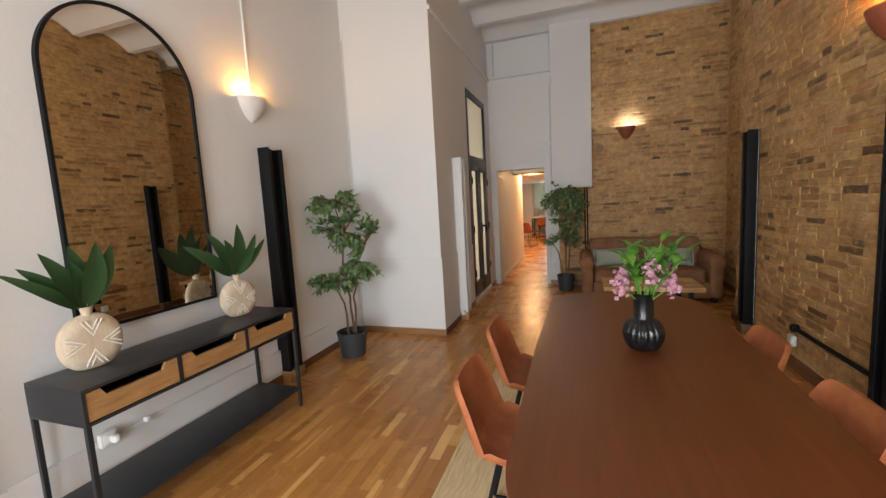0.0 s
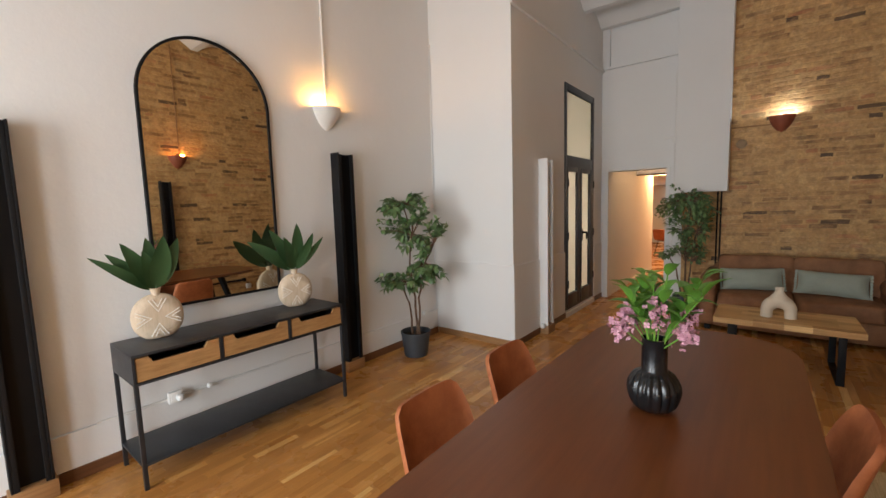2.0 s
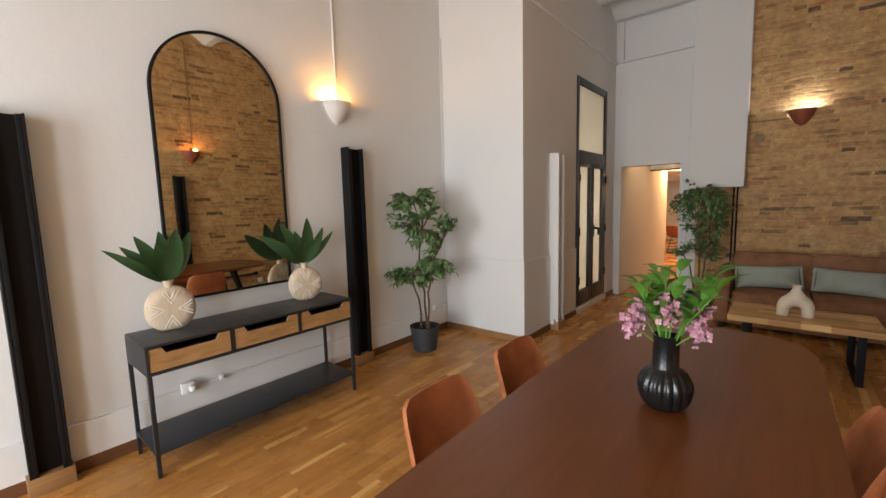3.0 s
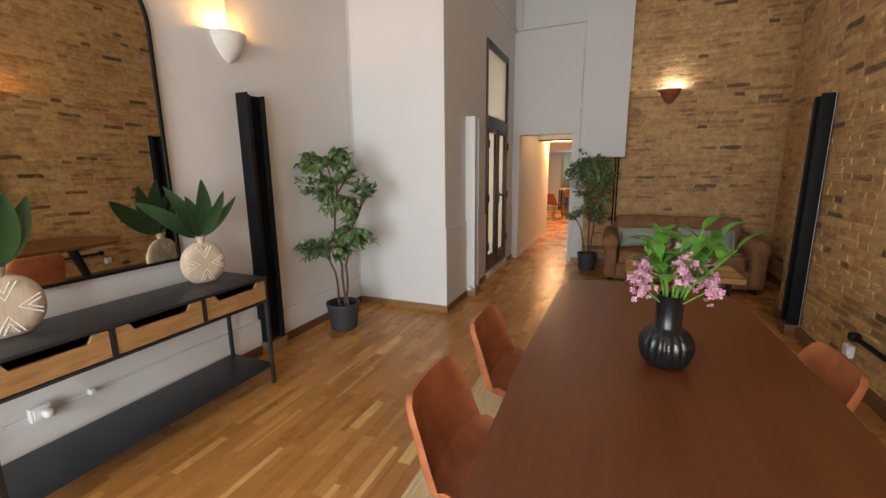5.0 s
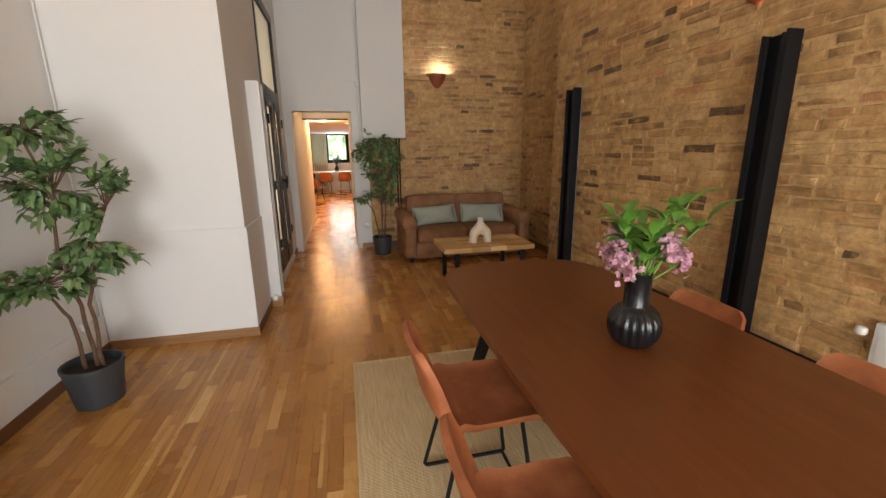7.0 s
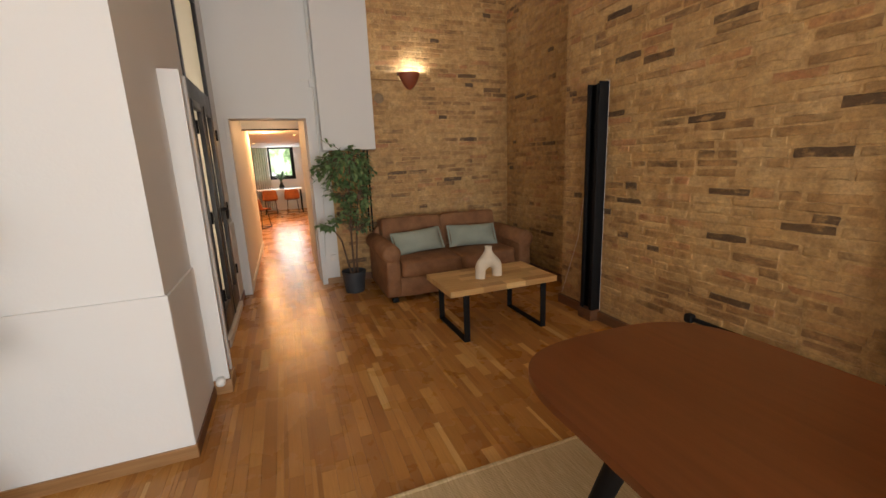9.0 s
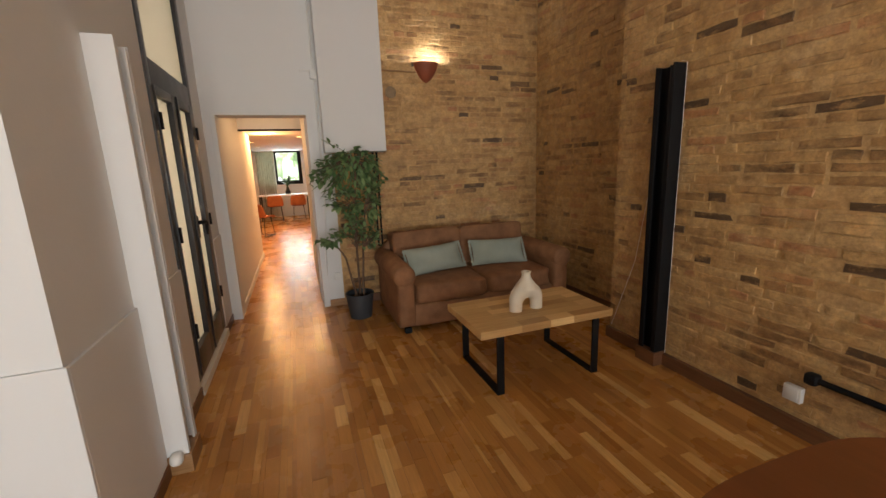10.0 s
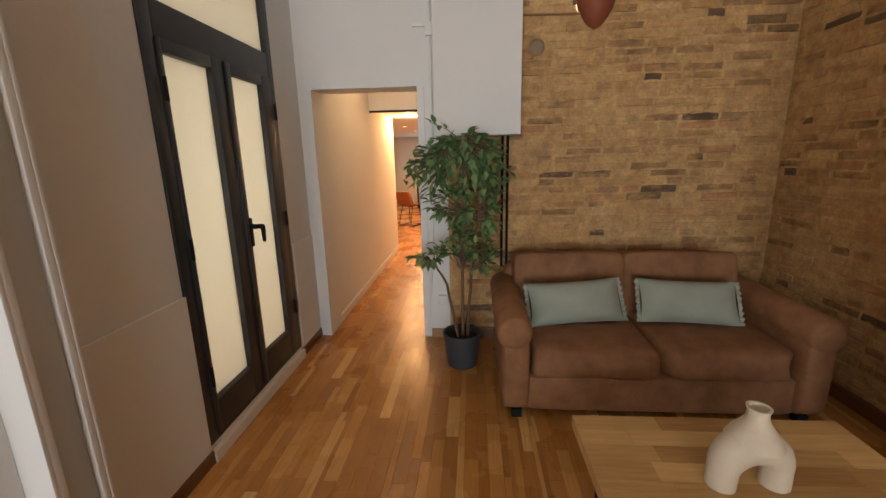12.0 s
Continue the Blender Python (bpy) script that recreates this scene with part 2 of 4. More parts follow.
GLAZE = mottled("black_glaze", (0.008, 0.008, 0.009), (0.012, 0.012, 0.013), 0.22, 6, 60, 0.0003)
CERAMIC = mottled("cream_ceramic", (0.70, 0.60, 0.46), (0.77, 0.68, 0.55), 0.8, 8, 120, 0.001)
WHITE_CLAY = mottled("white_plaster_bowl", (0.74, 0.71, 0.66), (0.80, 0.77, 0.72), 0.7, 8, 90, 0.0008)
TERRACOTTA = mottled("terracotta", (0.25, 0.065, 0.030), (0.32, 0.090, 0.042), 0.6, 8, 90, 0.001)
WHITE_PLASTIC = mottled("white_plastic", (0.74, 0.73, 0.70), (0.78, 0.77, 0.74), 0.4, 9, 90, 0.0002)
PAINT_LINE = mottled("white_inlay", (0.80, 0.77, 0.70), (0.84, 0.81, 0.75), 0.7, 9, 90, 0.0002)
CURTAIN = sheer()
RUG = weave("jute_weave")
FROSTED, GLASS, OUTSIDE = frosted(), clear_glass(), outside_mat()
MIRROR = Mat("mirror_silver", 0.015, 1.0).colour((0.80, 0.76, 0.68)).m
BULB_WARM, BULB_WHITE = glow("warm_bulb", (1.0, 0.62, 0.22), 22.0), glow("pale_bulb", (1.0, 0.98, 0.95), 22.0)


# ---------- builders ----------
def box(bm, x0, x1, y0, y1, z0, z1, bevel=0.0, m=None):
    tmp = bmesh.ops.create_cube(bm, size=1.0, matrix=Matrix.Translation(((x0 + x1) / 2, (y0 + y1) / 2, (z0 + z1) / 2)) @ Matrix.Diagonal((x1 - x0, y1 - y0, z1 - z0, 1)))
    vs = tmp["verts"]
    if bevel:
        es = list({e for v in vs for e in v.link_edges})
        vs = [v for v in bmesh.ops.bevel(bm, geom=es, offset=bevel, segments=2, affect="EDGES", profile=0.6)["verts"]] + [v for v in vs if v.is_valid]
    if m is not None:
        bmesh.ops.transform(bm, matrix=m, verts=list({v for v in vs if v.is_valid}))
    return bm


def one_box(*a, **k):
    return box(bmesh.new(), *a, **k)


def tube(bm, pts, radii, seg=8, closed=False):
    """A round bar along the points."""
    pts = [Vector(p) for p in pts]
    if not isinstance(radii, (list, tuple)):
        radii = [radii] * len(pts)
    rings = []
    for i, p in enumerate(pts):
        a = pts[i - 1] if (i or closed) else p
        b = pts[(i + 1) % len(pts)] if (i + 1 < len(pts) or closed) else p
        d = (b - a).normalized()
        u = d.orthogonal().normalized() if i == 0 else (u - d * u.dot(d)).normalized()
        v = d.cross(u)
        rings.append([bm.verts.new(p + radii[i] * (math.cos(k * math.tau / seg) * u + math.sin(k * math.tau / seg) * v)) for k in range(seg)])
    n = len(rings)
    for i in range(n if closed else n - 1):
        r, s = rings[i], rings[(i + 1) % n]
        for k in range(seg):
            bm.faces.new((r[k], r[(k + 1) % seg], s[(k + 1) % seg], s[k]))
    if not closed:
        bm.faces.new(rings[0][::-1])
        bm.faces.new(rings[-1])
    return bm


def lathe(bm, prof, seg=32, rib=None, sweep=math.tau, squash=1.0):
    """Turns (radius, height) round z; rib(angle, radius, height) may change the radius."""
    full = sweep > 6.2
    n = seg if full else seg + 1
    rings = []
    for r, z in prof:
        ring = []
        for k in range(n):
            a = sweep * k / seg
            rr = rib(a, r, z) if rib else r
            ring.append(bm.verts.new((rr * math.cos(a), rr * math.sin(a) * squash, z)))
        rings.append(ring)
    for r, s in zip(rings, rings[1:]):
        for k in range(seg if full else n - 1):
            bm.faces.new((r[k], r[(k + 1) % n], s[(k + 1) % n], s[k]))
    return bm


def puff(bm, c, s, e1=0.45, e2=0.45, nu=24, nv=16, m=None, lump=0.0):
    """A stuffed, rounded block (superellipsoid) with half sizes s."""
    def pw(v, e):
        return math.copysign(abs(v) ** e, v)
    rows, base = [], Matrix.Translation(c) @ (m or Matrix())
    for j in range(1, nv):
        th = -math.pi / 2 + math.pi * j / nv
        row = []
        for i in range(nu):
            ph = math.tau * i / nu
            p = Vector((s[0] * pw(math.cos(th), e1) * pw(math.cos(ph), e2), s[1] * pw(math.cos(th), e1) * pw(math.sin(ph), e2), s[2] * pw(math.sin(th), e1)))
            if lump:
                p *= 1 + lump * noise.noise(p * 7 + Vector(c) * 3)
            row.append(bm.verts.new(base @ p))
        rows.append(row)
    lo, hi = bm.verts.new(base @ Vector((0, 0, -s[2]))), bm.verts.new(base @ Vector((0, 0, s[2])))
    for r, t in zip(rows, rows[1:]):
        for i in range(nu):
            bm.faces.new((r[i], r[(i + 1) % nu], t[(i + 1) % nu], t[i]))
    for i in range(nu):
        bm.faces.new((lo, rows[0][(i + 1) % nu], rows[0][i]))
        bm.faces.new((hi, rows[-1][i], rows[-1][(i + 1) % nu]))
    return bm


def prism(bm, pts, z0, z1, m=None):
    """An outline in x, y raised from z0 to z1."""
    lo = [bm.verts.new((x, y, z0)) for x, y in pts]
    hi = [bm.verts.new((x, y, z1)) for x, y in pts]
    n = len(pts)
    for i in range(n):
        bm.faces.new((lo[i], lo[(i + 1) % n], hi[(i + 1) % n], hi[i]))
    bm.faces.new(lo[::-1])
    bm.faces.new(hi)
    if m is not None:
        bmesh.ops.transform(bm, matrix=m, verts=lo + hi)
    return bm


def finish(name, bm, material, smooth=None):
    bmesh.ops.recalc_face_normals(bm, faces=bm.faces)
    me = bpy.data.meshes.new(name)
    bm.to_mesh(me)
    bm.free()
    me.materials.append(material)
    if smooth:
        me.polygons.foreach_set("use_smooth", [True] * len(me.polygons))
        me.set_sharp_from_angle(angle=radians(smooth))
    return me


def part(name, bm, material, parent, label="", smooth=40):
    ob = new(name, finish(name, bm, material, smooth))
    ob.parent = parent
    return tagged(ob, label) if label else ob


def thing(name, p, rz, label, category, group=""):
    ob = new(name)
    ob.empty_display_size = 0.1
    ob.matrix_basis = pose(*p, 0, 0, rz)
    return tagged(ob, label, category, group)


def solid(name, bm, material, label, category, group="", smooth=40):
    return tagged(new(name, finish(name, bm, material, smooth)), label, category, group)


def setting(name, bm, material, label, smooth=None):
    return tagged(new(name, finish(name, bm, material, smooth)), label, name.split("_")[0], kind="structure")


# ---------- the shell of the room ----------
LX, DX, FY, RX, RX2, PY, CY = -2.55, -1.49, 7.17, 1.64, 2.05, 5.36, 4.27
FAR_END = 17.0

setting("floor", one_box(-4.2, 2.6, SOUTH - 0.3, 17.4, -0.12, -0.006), JOINT, "oak strip parquet floor with a glossy varnish")
setting("wall_west", one_box(LX - 0.3, LX, SOUTH, CY, 0, CEIL + 0.3), PLASTER, "white painted plaster wall")
setting("chimney_breast", one_box(LX - 0.3, DX, CY, CY + 0.5, 0, CEIL + 0.3), PLASTER, "white plastered projecting wall block")

bm = bmesh.new()                                     # the wall with the glazed double door
box(bm, DX - 0.22, DX, CY + 0.5, 5.65, 0, CEIL + 0.3)
box(bm, DX - 0.22, DX, 6.78, FY, 0, CEIL + 0.3)
box(bm, DX - 0.22, DX, 5.65, 6.78, 3.06, CEIL + 0.3)
box(bm, DX - 0.22, DX - 0.0, 5.65, 6.78, 0, 0.09)
setting("wall_door_side", bm, PLASTER, "white painted wall with a tall glazed door")

OX0, OX1, OZ = -1.385, -0.575, 1.995
bm = bmesh.new()                                     # far wall, white half, with the passage opening
box(bm, DX - 0.22, OX0, FY, FY + 0.25, 0, CEIL + 0.3)
box(bm, OX1, -0.36, FY, FY + 0.25, 0, CEIL + 0.3)
box(bm, OX0, OX1, FY, FY + 0.25, OZ, 3.52)
box(bm, OX0, OX1, FY + 0.06, FY + 0.25, 3.52, CEIL + 0.3)
setting("wall_north", bm, PLASTER, "white painted wall with a passage opening")

setting("wall_boxing", one_box(-0.44, 0.17, 6.985, FY + 0.02, 1.625, CEIL + 0.2, 0.006), PLASTER, "white boxed-in duct hanging on the wall")

brick_far = setting("wall_brick_north", one_box(-0.36, RX2 + 0.3, FY + 0.007, FY + 0.3, 0, CEIL + 0.3), MORTAR, "bare tan brick wall with lime mortar")
brick_right = setting("wall_brick_east", one_box(RX + 0.007, RX + 0.8, SOUTH, PY - 0.007, 0, CEIL + 0.3), MORTAR, "bare tan brick wall with lime mortar")
brick_recess = setting("wall_brick_recess", one_box(RX2 + 0.007, RX2 + 0.4, PY - 0.012, FY + 0.012, 0, CEIL + 0.3), MORTAR, "bare tan brick wall with lime mortar")

bm = bmesh.new()                                     # south wall with two tall windows
for x0, x1 in ((LX - 0.3, -1.95), (-0.75, -0.05), (1.15, RX + 0.8)):
    box(bm, x0, x1, SOUTH - 0.3, SOUTH, 0, CEIL + 0.3)
for x0, x1 in ((-1.95, -0.75), (-0.05, 1.15)):
    box(bm, x0, x1, SOUTH - 0.3, SOUTH, 0, 0.15)
    box(bm, x0, x1, SOUTH - 0.3, SOUTH, 2.60, CEIL + 0.3)
setting("wall_south", bm, PLASTER, "white painted wall with two tall windows")

bm = bmesh.new()                                     # ceiling of shallow vaults across the room
prof = []
BAY = 0.74
y = FY - 15 * BAY
while y < FY + 0.3:
    for k in range(8):
        a = k / 8
        prof.append((y + a * (BAY - 0.10), CEIL + 0.15 * math.sin(math.pi * a)))
    prof.append((y + BAY - 0.10, CEIL))
    y += BAY
for x0, x1 in ((LX - 0.3, RX2 + 0.4),):
    lo = [(bm.verts.new((x0, py, pz)), bm.verts.new((x1, py, pz))) for py, pz in prof]
    hi = [(bm.verts.new((x0, py, CEIL + 0.5)), bm.verts.new((x1, py, CEIL + 0.5))) for py, pz in prof]
    for i in range(len(prof) - 1):
        bm.faces.new((lo[i][0], lo[i + 1][0], lo[i + 1][1], lo[i][1]))
        bm.faces.new((hi[i][0], hi[i + 1][0], hi[i + 1][1], hi[i][1]))
setting("ceiling", bm, PLASTER, "white plastered ceiling of shallow vaults", 30)

# dado, rails, cornices and skirtings
setting("trim_dado_west", one_box(LX, LX + 0.026, SOUTH, CY - 0.016, 0.07, 0.288, 0.005), PLASTER, "low white plaster plinth along the wall")
bm = bmesh.new()
box(bm, LX + 0.026, DX + 0.014, CY - 0.014, CY, 0.07, 0.89, 0.004)
setting("trim_dado_chimney", bm, PLASTER, "white plaster dado on the projecting wall")
for i, (y0, y1) in enumerate(((CY, 4.885), (5.13, 5.655), (6.80, FY))):
    setting("trim_dado_door_%d" % i, one_box(DX, DX + 0.014, y0, y1, 0.07, 0.885, 0.004), PLASTER, "white plaster dado beside the door")
setting("trim_cornice", one_box(DX, DX + 0.035, CY - 0.03, FY, 3.50, 3.545, 0.008), PLASTER, "thin white plaster moulding high on the wall")
setting("trim_cornice_north", one_box(DX + 0.035, -0.39, FY - 0.040, FY, 3.524, 3.562, 0.006), PLASTER, "thin white plaster moulding high on the wall")
setting("baseboard_west", one_box(LX, LX + 0.034, SOUTH, CY - 0.024, -0.005, 0.075, 0.004), SKIRT_DARK, "brown wooden skirting board")
setting("baseboard_chimney", one_box(LX + 0.034, DX + 0.022, CY - 0.022, CY, -0.005, 0.072, 0.004), SKIRT, "pale oak skirting board")
setting("baseboard_door_side", one_box(DX, DX + 0.022, CY, 5.66, -0.005, 0.070, 0.004), SKIRT_DARK, "brown wooden skirting board")
setting("baseboard_door_end", one_box(DX, DX + 0.022, 6.79, FY, -0.005, 0.070, 0.004), SKIRT_DARK, "brown wooden skirting board")
setting("threshold", one_box(DX, DX + 0.03, 5.66, 6.79, -0.005, 0.06, 0.004), WHITE_CLAY, "white stone sill under the glazed door")
setting("baseboard_north", one_box(OX1 + 0.06, -0.30, FY - 0.02, FY, -0.005, 0.075, 0.004), SKIRT, "pale oak skirting board")
setting("baseboard_east", one_box(RX - 0.035, RX, SOUTH, PY, -0.005, 0.085, 0.004), SKIRT_DARK, "brown wooden skirting board")
setting("baseboard_recess", one_box(RX2 - 0.03, RX2, PY + 0.01, FY - 0.03, -0.005, 0.085, 0.004), SKIRT_DARK, "dark wooden skirting board")
setting("baseboard_brick_north", one_box(-0.28, RX2 - 0.03, FY - 0.03, FY, -0.005, 0.085, 0.004), SKIRT_DARK, "dark wooden skirting board")
bm = bmesh.new()                                     # white lining of the passage opening
box(bm, OX0 - 0.04, OX0 + 0.004, FY - 0.012, FY + 0.27, 0, OZ - 0.002, 0.003)
box(bm, OX1 - 0.004, OX1 + 0.05, FY - 0.012, FY + 0.27, 0, OZ - 0.002, 0.003)
setting("trim_opening", bm, PLASTER, "white painted jambs of the passage opening")

# ---------- passage and far room ----------
setting("wall_passage_west", one_box(-1.52, -1.40, FY + 0.25, 10.5, 0, 2.6), PLASTER, "pale painted passage wall")
setting("wall_passage_east", one_box(-0.59, -0.38, FY + 0.25, 9.05, 0, 2.6), PLASTER, "pale painted passage wall")
setting("ceiling_passage", one_box(-4.0, 2.4, 9.05, 17.3, 2.07, 2.3), PLASTER, "flat white ceiling of the far room")
setting("ceiling_passage_front", one_box(-1.52, -0.38, FY + 0.25, 9.05, 2.5, 2.6), PLASTER, "flat white passage ceiling")
setting("trim_passage_beam", one_box(-1.40, -0.59, 9.02, 9.05, 2.006, 2.030), BLACK, "dark steel edge of the lowered ceiling")
setting("trim_passage_header", one_box(-1.40, -0.59, 9.025, 9.05, 2.030, 2.5), PLASTER, "pale wall over the lowered ceiling")
setting("baseboard_passage", one_box(-1.40, -1.385, FY + 0.28, 10.5, -0.005, 0.07, 0.003), WHITE_PLASTIC, "white skirting board in the passage")
setting("wall_far_west", one_box(-4.1, -4.0, 10.4, 17.3, 0, 2.3), PLASTER, "white painted wall")
setting("wall_far_side", one_box(-4.0, -1.52, 10.4, 10.5, 0, 2.3), PLASTER, "white painted wall")
setting("wall_far_east", one_box(2.4, 2.5, 9.0, 17.3, 0, 2.3), PLASTER, "white painted wall")
setting("wall_far_turn", one_box(-0.38, 2.4, 8.95, 9.05, 0, 2.3), PLASTER, "white painted wall")
WX0, WX1, WZ0, WZ1 = -1.36, -0.50, 1.02, 2.07
bm = bmesh.new()
box(bm, -4.0, -1.80, FAR_END, FAR_END + 0.3, 0, 2.3)
box(bm, WX1, 2.4, FAR_END, FAR_END + 0.3, 0, 2.3)
box(bm, -1.80, WX1, FAR_END, FAR_END + 0.3, 0, WZ0)
setting("wall_far_end", bm, PLASTER, "white painted wall with a window")
setting("backdrop", one_box(-6.0, 4.5, 22.0, 22.05, -1.0, 5.0), OUTSIDE, "bright green garden seen through the window")
# unseen walls added behind the frosted door, boxing in the lamp that backlights it
bm = bmesh.new()
box(bm, -4.0, -3.9, 4.8, 7.6, 0, 4.3)
box(bm, -3.9, DX - 0.22, 4.75, 4.85, 0, 4.3)
box(bm, -3.9, DX - 0.22, 7.5, 7.6, 0, 4.3)
box(bm, -3.9, DX - 0.22, 4.85, 7.5, 4.2, 4.3)
setting("wall_side_room", bm, PLASTER, "unseen pale walls added behind the frosted door")


# ---------- tall glazed double door ----------
def double_door():
    d = tagged(thing("double_door", (DX - 0.055, 5.655, 0.09), 0, "closed anthracite double door with cream frosted panes and transom light", "door"), kind="")
    x0, x1, W, H, T = 0.0, 0.065, 1.12, 2.965, 1.96
    for n, (a, b, c, e) in (("frame_post", (0, 0.07, 0, H)), ("frame_post", (W - 0.07, W, 0, H)), ("frame_head", (0.07, W - 0.07, H - 0.09, H)), ("frame_transom", (0.07, W - 0.07, T - 0.05, T + 0.10)), ("frame_sill", (0.07, W - 0.07, 0, 0.03))):
        part(n, one_box(x0, x1, a, b, c, e, 0.006), DOOR_GREY, d)
    part("transom_pane", one_box(0.025, 0.035, 0.07, W - 0.07, T + 0.10, H - 0.09), FROSTED, d, "cream frosted transom pane")
    for k, (a, b) in enumerate(((0.072, 0.545), (0.560, W - 0.072))):
        lf = part("door_leaf", one_box(0.012, 0.05, 0, 0.001, 0, 0.001), DOOR_GREY, d)
        gl0, gl1 = (0.095, 0.432) if k == 0 else (0.600, 0.935)
        for (p, q, r, s) in ((a, gl0, 0.03, T - 0.05), (gl1, b, 0.03, T - 0.05), (gl0, gl1, 0.03, 0.21), (gl0, gl1, T - 0.108, T - 0.05)):
            part("leaf_rail" if q - p > 0.2 else "leaf_stile", one_box(0.010, 0.075, p, q, r, s, 0.006), DOOR_GREY, lf)
        part("pane", one_box(0.030, 0.040, gl0, gl1, 0.21, T - 0.108), FROSTED, lf, "cream frosted pane")
        hz = (0.35, 1.0, 1.70)
        for z in hz:
            yy = 0.066 if k == 0 else W - 0.066
            part("hinge", tube(bmesh.new(), [(0.085, yy, z - 0.05), (0.085, yy, z + 0.05)], 0.009, 10), BLACK, lf)
    h = part("handle", one_box(0.075, 0.088, 0.565, 0.605, 0.90, 1.07, 0.005), BLACK, d, "black lever handle")
    part("lever", tube(bmesh.new(), [(0.086, 0.585, 1.02), (0.125, 0.585, 1.02), (0.13, 0.598, 1.02), (0.13, 0.628, 1.015), (0.128, 0.641, 0.99), (0.126, 0.643, 0.92)], [0.016, 0.015, 0.015, 0.015, 0.014, 0.010], 12), BLACK, h)
    part("meeting_bead", one_box(0.075, 0.086, 0.535, 0.570, 0.03, T - 0.05, 0.004), DOOR_GREY, d)
    return d


double_door()


# ---------- steel columns set against the walls ----------
def column(name, x, y, side, mat, label, plinth_mat, w=0.19, depth=0.13, top=2.03):
    c = thing(name, (x, y, 0), 0, label, "column", "steel columns")
    s = side
    x0, x1 = min(0, s * depth), max(0, s * depth)
    for k in (-1, 1):
        yy = k * (w / 2 - 0.006)
        part("flange", one_box(x0, x1, yy - 0.006, yy + 0.006, 0.10, top + 0.008 * (k < 0), 0.002), mat, c)
    part("web", one_box(min(s * depth * 0.4, s * depth * 0.55), max(s * depth * 0.4, s * depth * 0.55), -w / 2 + 0.012, w / 2 - 0.012, 0.10, top - 0.004), mat, c)
    for k in (-1, 1):
        yy = k * (w / 2 - 0.024)
        part("lip", one_box(min(s * depth * 0.86, s * depth * 0.99), max(s * depth * 0.86, s * depth * 0.99), yy - 0.012, yy + 0.012, 0.10, top - 0.006, 0.003), mat, c)
    part("plinth", one_box(min(0, s * (depth + 0.012)), max(0, s * (depth + 0.012)), -w / 2 - 0.012, w / 2 + 0.012, 0, 0.10, 0.005), plinth_mat, c, "wooden plinth")
    return c


for y in (0.70, 2.90):
    column("steel_column", LX, y, 1, BLACK, "black painted steel column on a wooden plinth by the white wall", SKIRT, 0.17, 0.11)
for y in (0.55, 2.81, 4.87):
    column("steel_column", RX, y, -1, BLACK, "black painted steel column on a wooden plinth by the brick wall", SKIRT_DARK, 0.145, 0.10)
column("painted_column", DX, 4.97, 1, PLASTER, "white painted steel column standing against the white wall", SKIRT, 0.17, 0.11)


# ---------- wall lamps ----------
def sconce(p, rz, mat, bulb, label, bx=0.05):
    s = thing("wall_lamp", p, rz, label, "wall lamp", "wall lamps")
    prof = [(0.001, 0.0), (0.045, 0.025), (0.085, 0.075), (0.115, 0.13), (0.132, 0.185), (0.135, 0.195), (0.126, 0.195), (0.108, 0.13), (0.075, 0.075), (0.03, 0.03)]
    part("shade", lathe(bmesh.new(), prof, 24, None, math.pi, 0.95), mat, s, smooth=60)
    part("back_plate", one_box(-0.06, 0.06, 0.001, 0.012, 0.06, 0.17, 0.004), mat, s)
    b = bmesh.new()
    puff(b, (bx, 0.075, 0.165), (0.028, 0.028, 0.035), 1, 1, 12, 8)
    ob = part("bulb", b, bulb, s, "lit bulb")
    ob.visible_shadow = False
    return s


sconce((LX, 2.79, 2.232), -90, WHITE_CLAY, BULB_WARM, "white plaster half-bowl wall lamp, lit with a warm bulb")
sconce((RX, 3.03, 2.235), 90, TERRACOTTA, BULB_WARM, "terracotta half-bowl wall lamp, lit with a warm bulb")
sconce((0.685, FY, 2.325), 180, TERRACOTTA, BULB_WHITE, "terracotta half-bowl wall lamp on the far brick wall, lit", -0.05)


# ---------- conduits, boxes and sockets ----------
def conduit(name, pts, r, mat, label, clips=()):
    c = thing(name, (0, 0, 0), 0, label, "conduit")
    part("pipe", tube(bmesh.new(), pts, r, 8), mat, c)
    for q in clips:
        b = bmesh.new()
        puff(b, q, (r * 1.9, r * 1.9, r * 1.9), 0.5, 0.5, 10, 8)
        part("clip", b, mat, c)
    return c


conduit("cable_conduit", [(LX + 0.012, 2.79, 2.42), (LX + 0.012, 2.79, CEIL + 0.05)], 0.010, WHITE_PLASTIC, "thin white cable conduit above the wall lamp")
conduit("cable_conduit", [(RX - 0.012, 3.06, 2.42), (RX - 0.012, 3.06, CEIL)], 0.008, SKIRT, "thin pale cable conduit on the brick wall")
conduit("corner_conduit", [(LX + 0.018, 4.24, 0.08), (LX + 0.018, 4.24, 2.0), (LX + 0.018, 4.245, 3.36)], 0.006, PLASTER, "white pipe rising in the wall corner", ((LX + 0.018, 4.245, 3.36),))
conduit("cable_conduit", [(-0.47, FY - 0.012, 1.99), (-0.47, FY - 0.012, 3.30)], 0.009, WHITE_PLASTIC, "thin white cable conduit on the wall")
conduit("cable_conduit", [(-0.515, FY - 0.012, 0.35), (-0.47, FY - 0.012, 1.2), (-0.47, FY - 0.012, 2.33)], 0.008, WHITE_PLASTIC, "thin white cable conduit on the wall")
b = one_box(-0.505, -0.43, FY - 0.035, FY, 2.33, 2.42, 0.006)
box(b, -0.60, -0.50, FY - 0.015, FY, 2.395, 2.42, 0.004)
solid("junction_box", b, WHITE_PLASTIC, "small white junction box on the wall", "junction box")
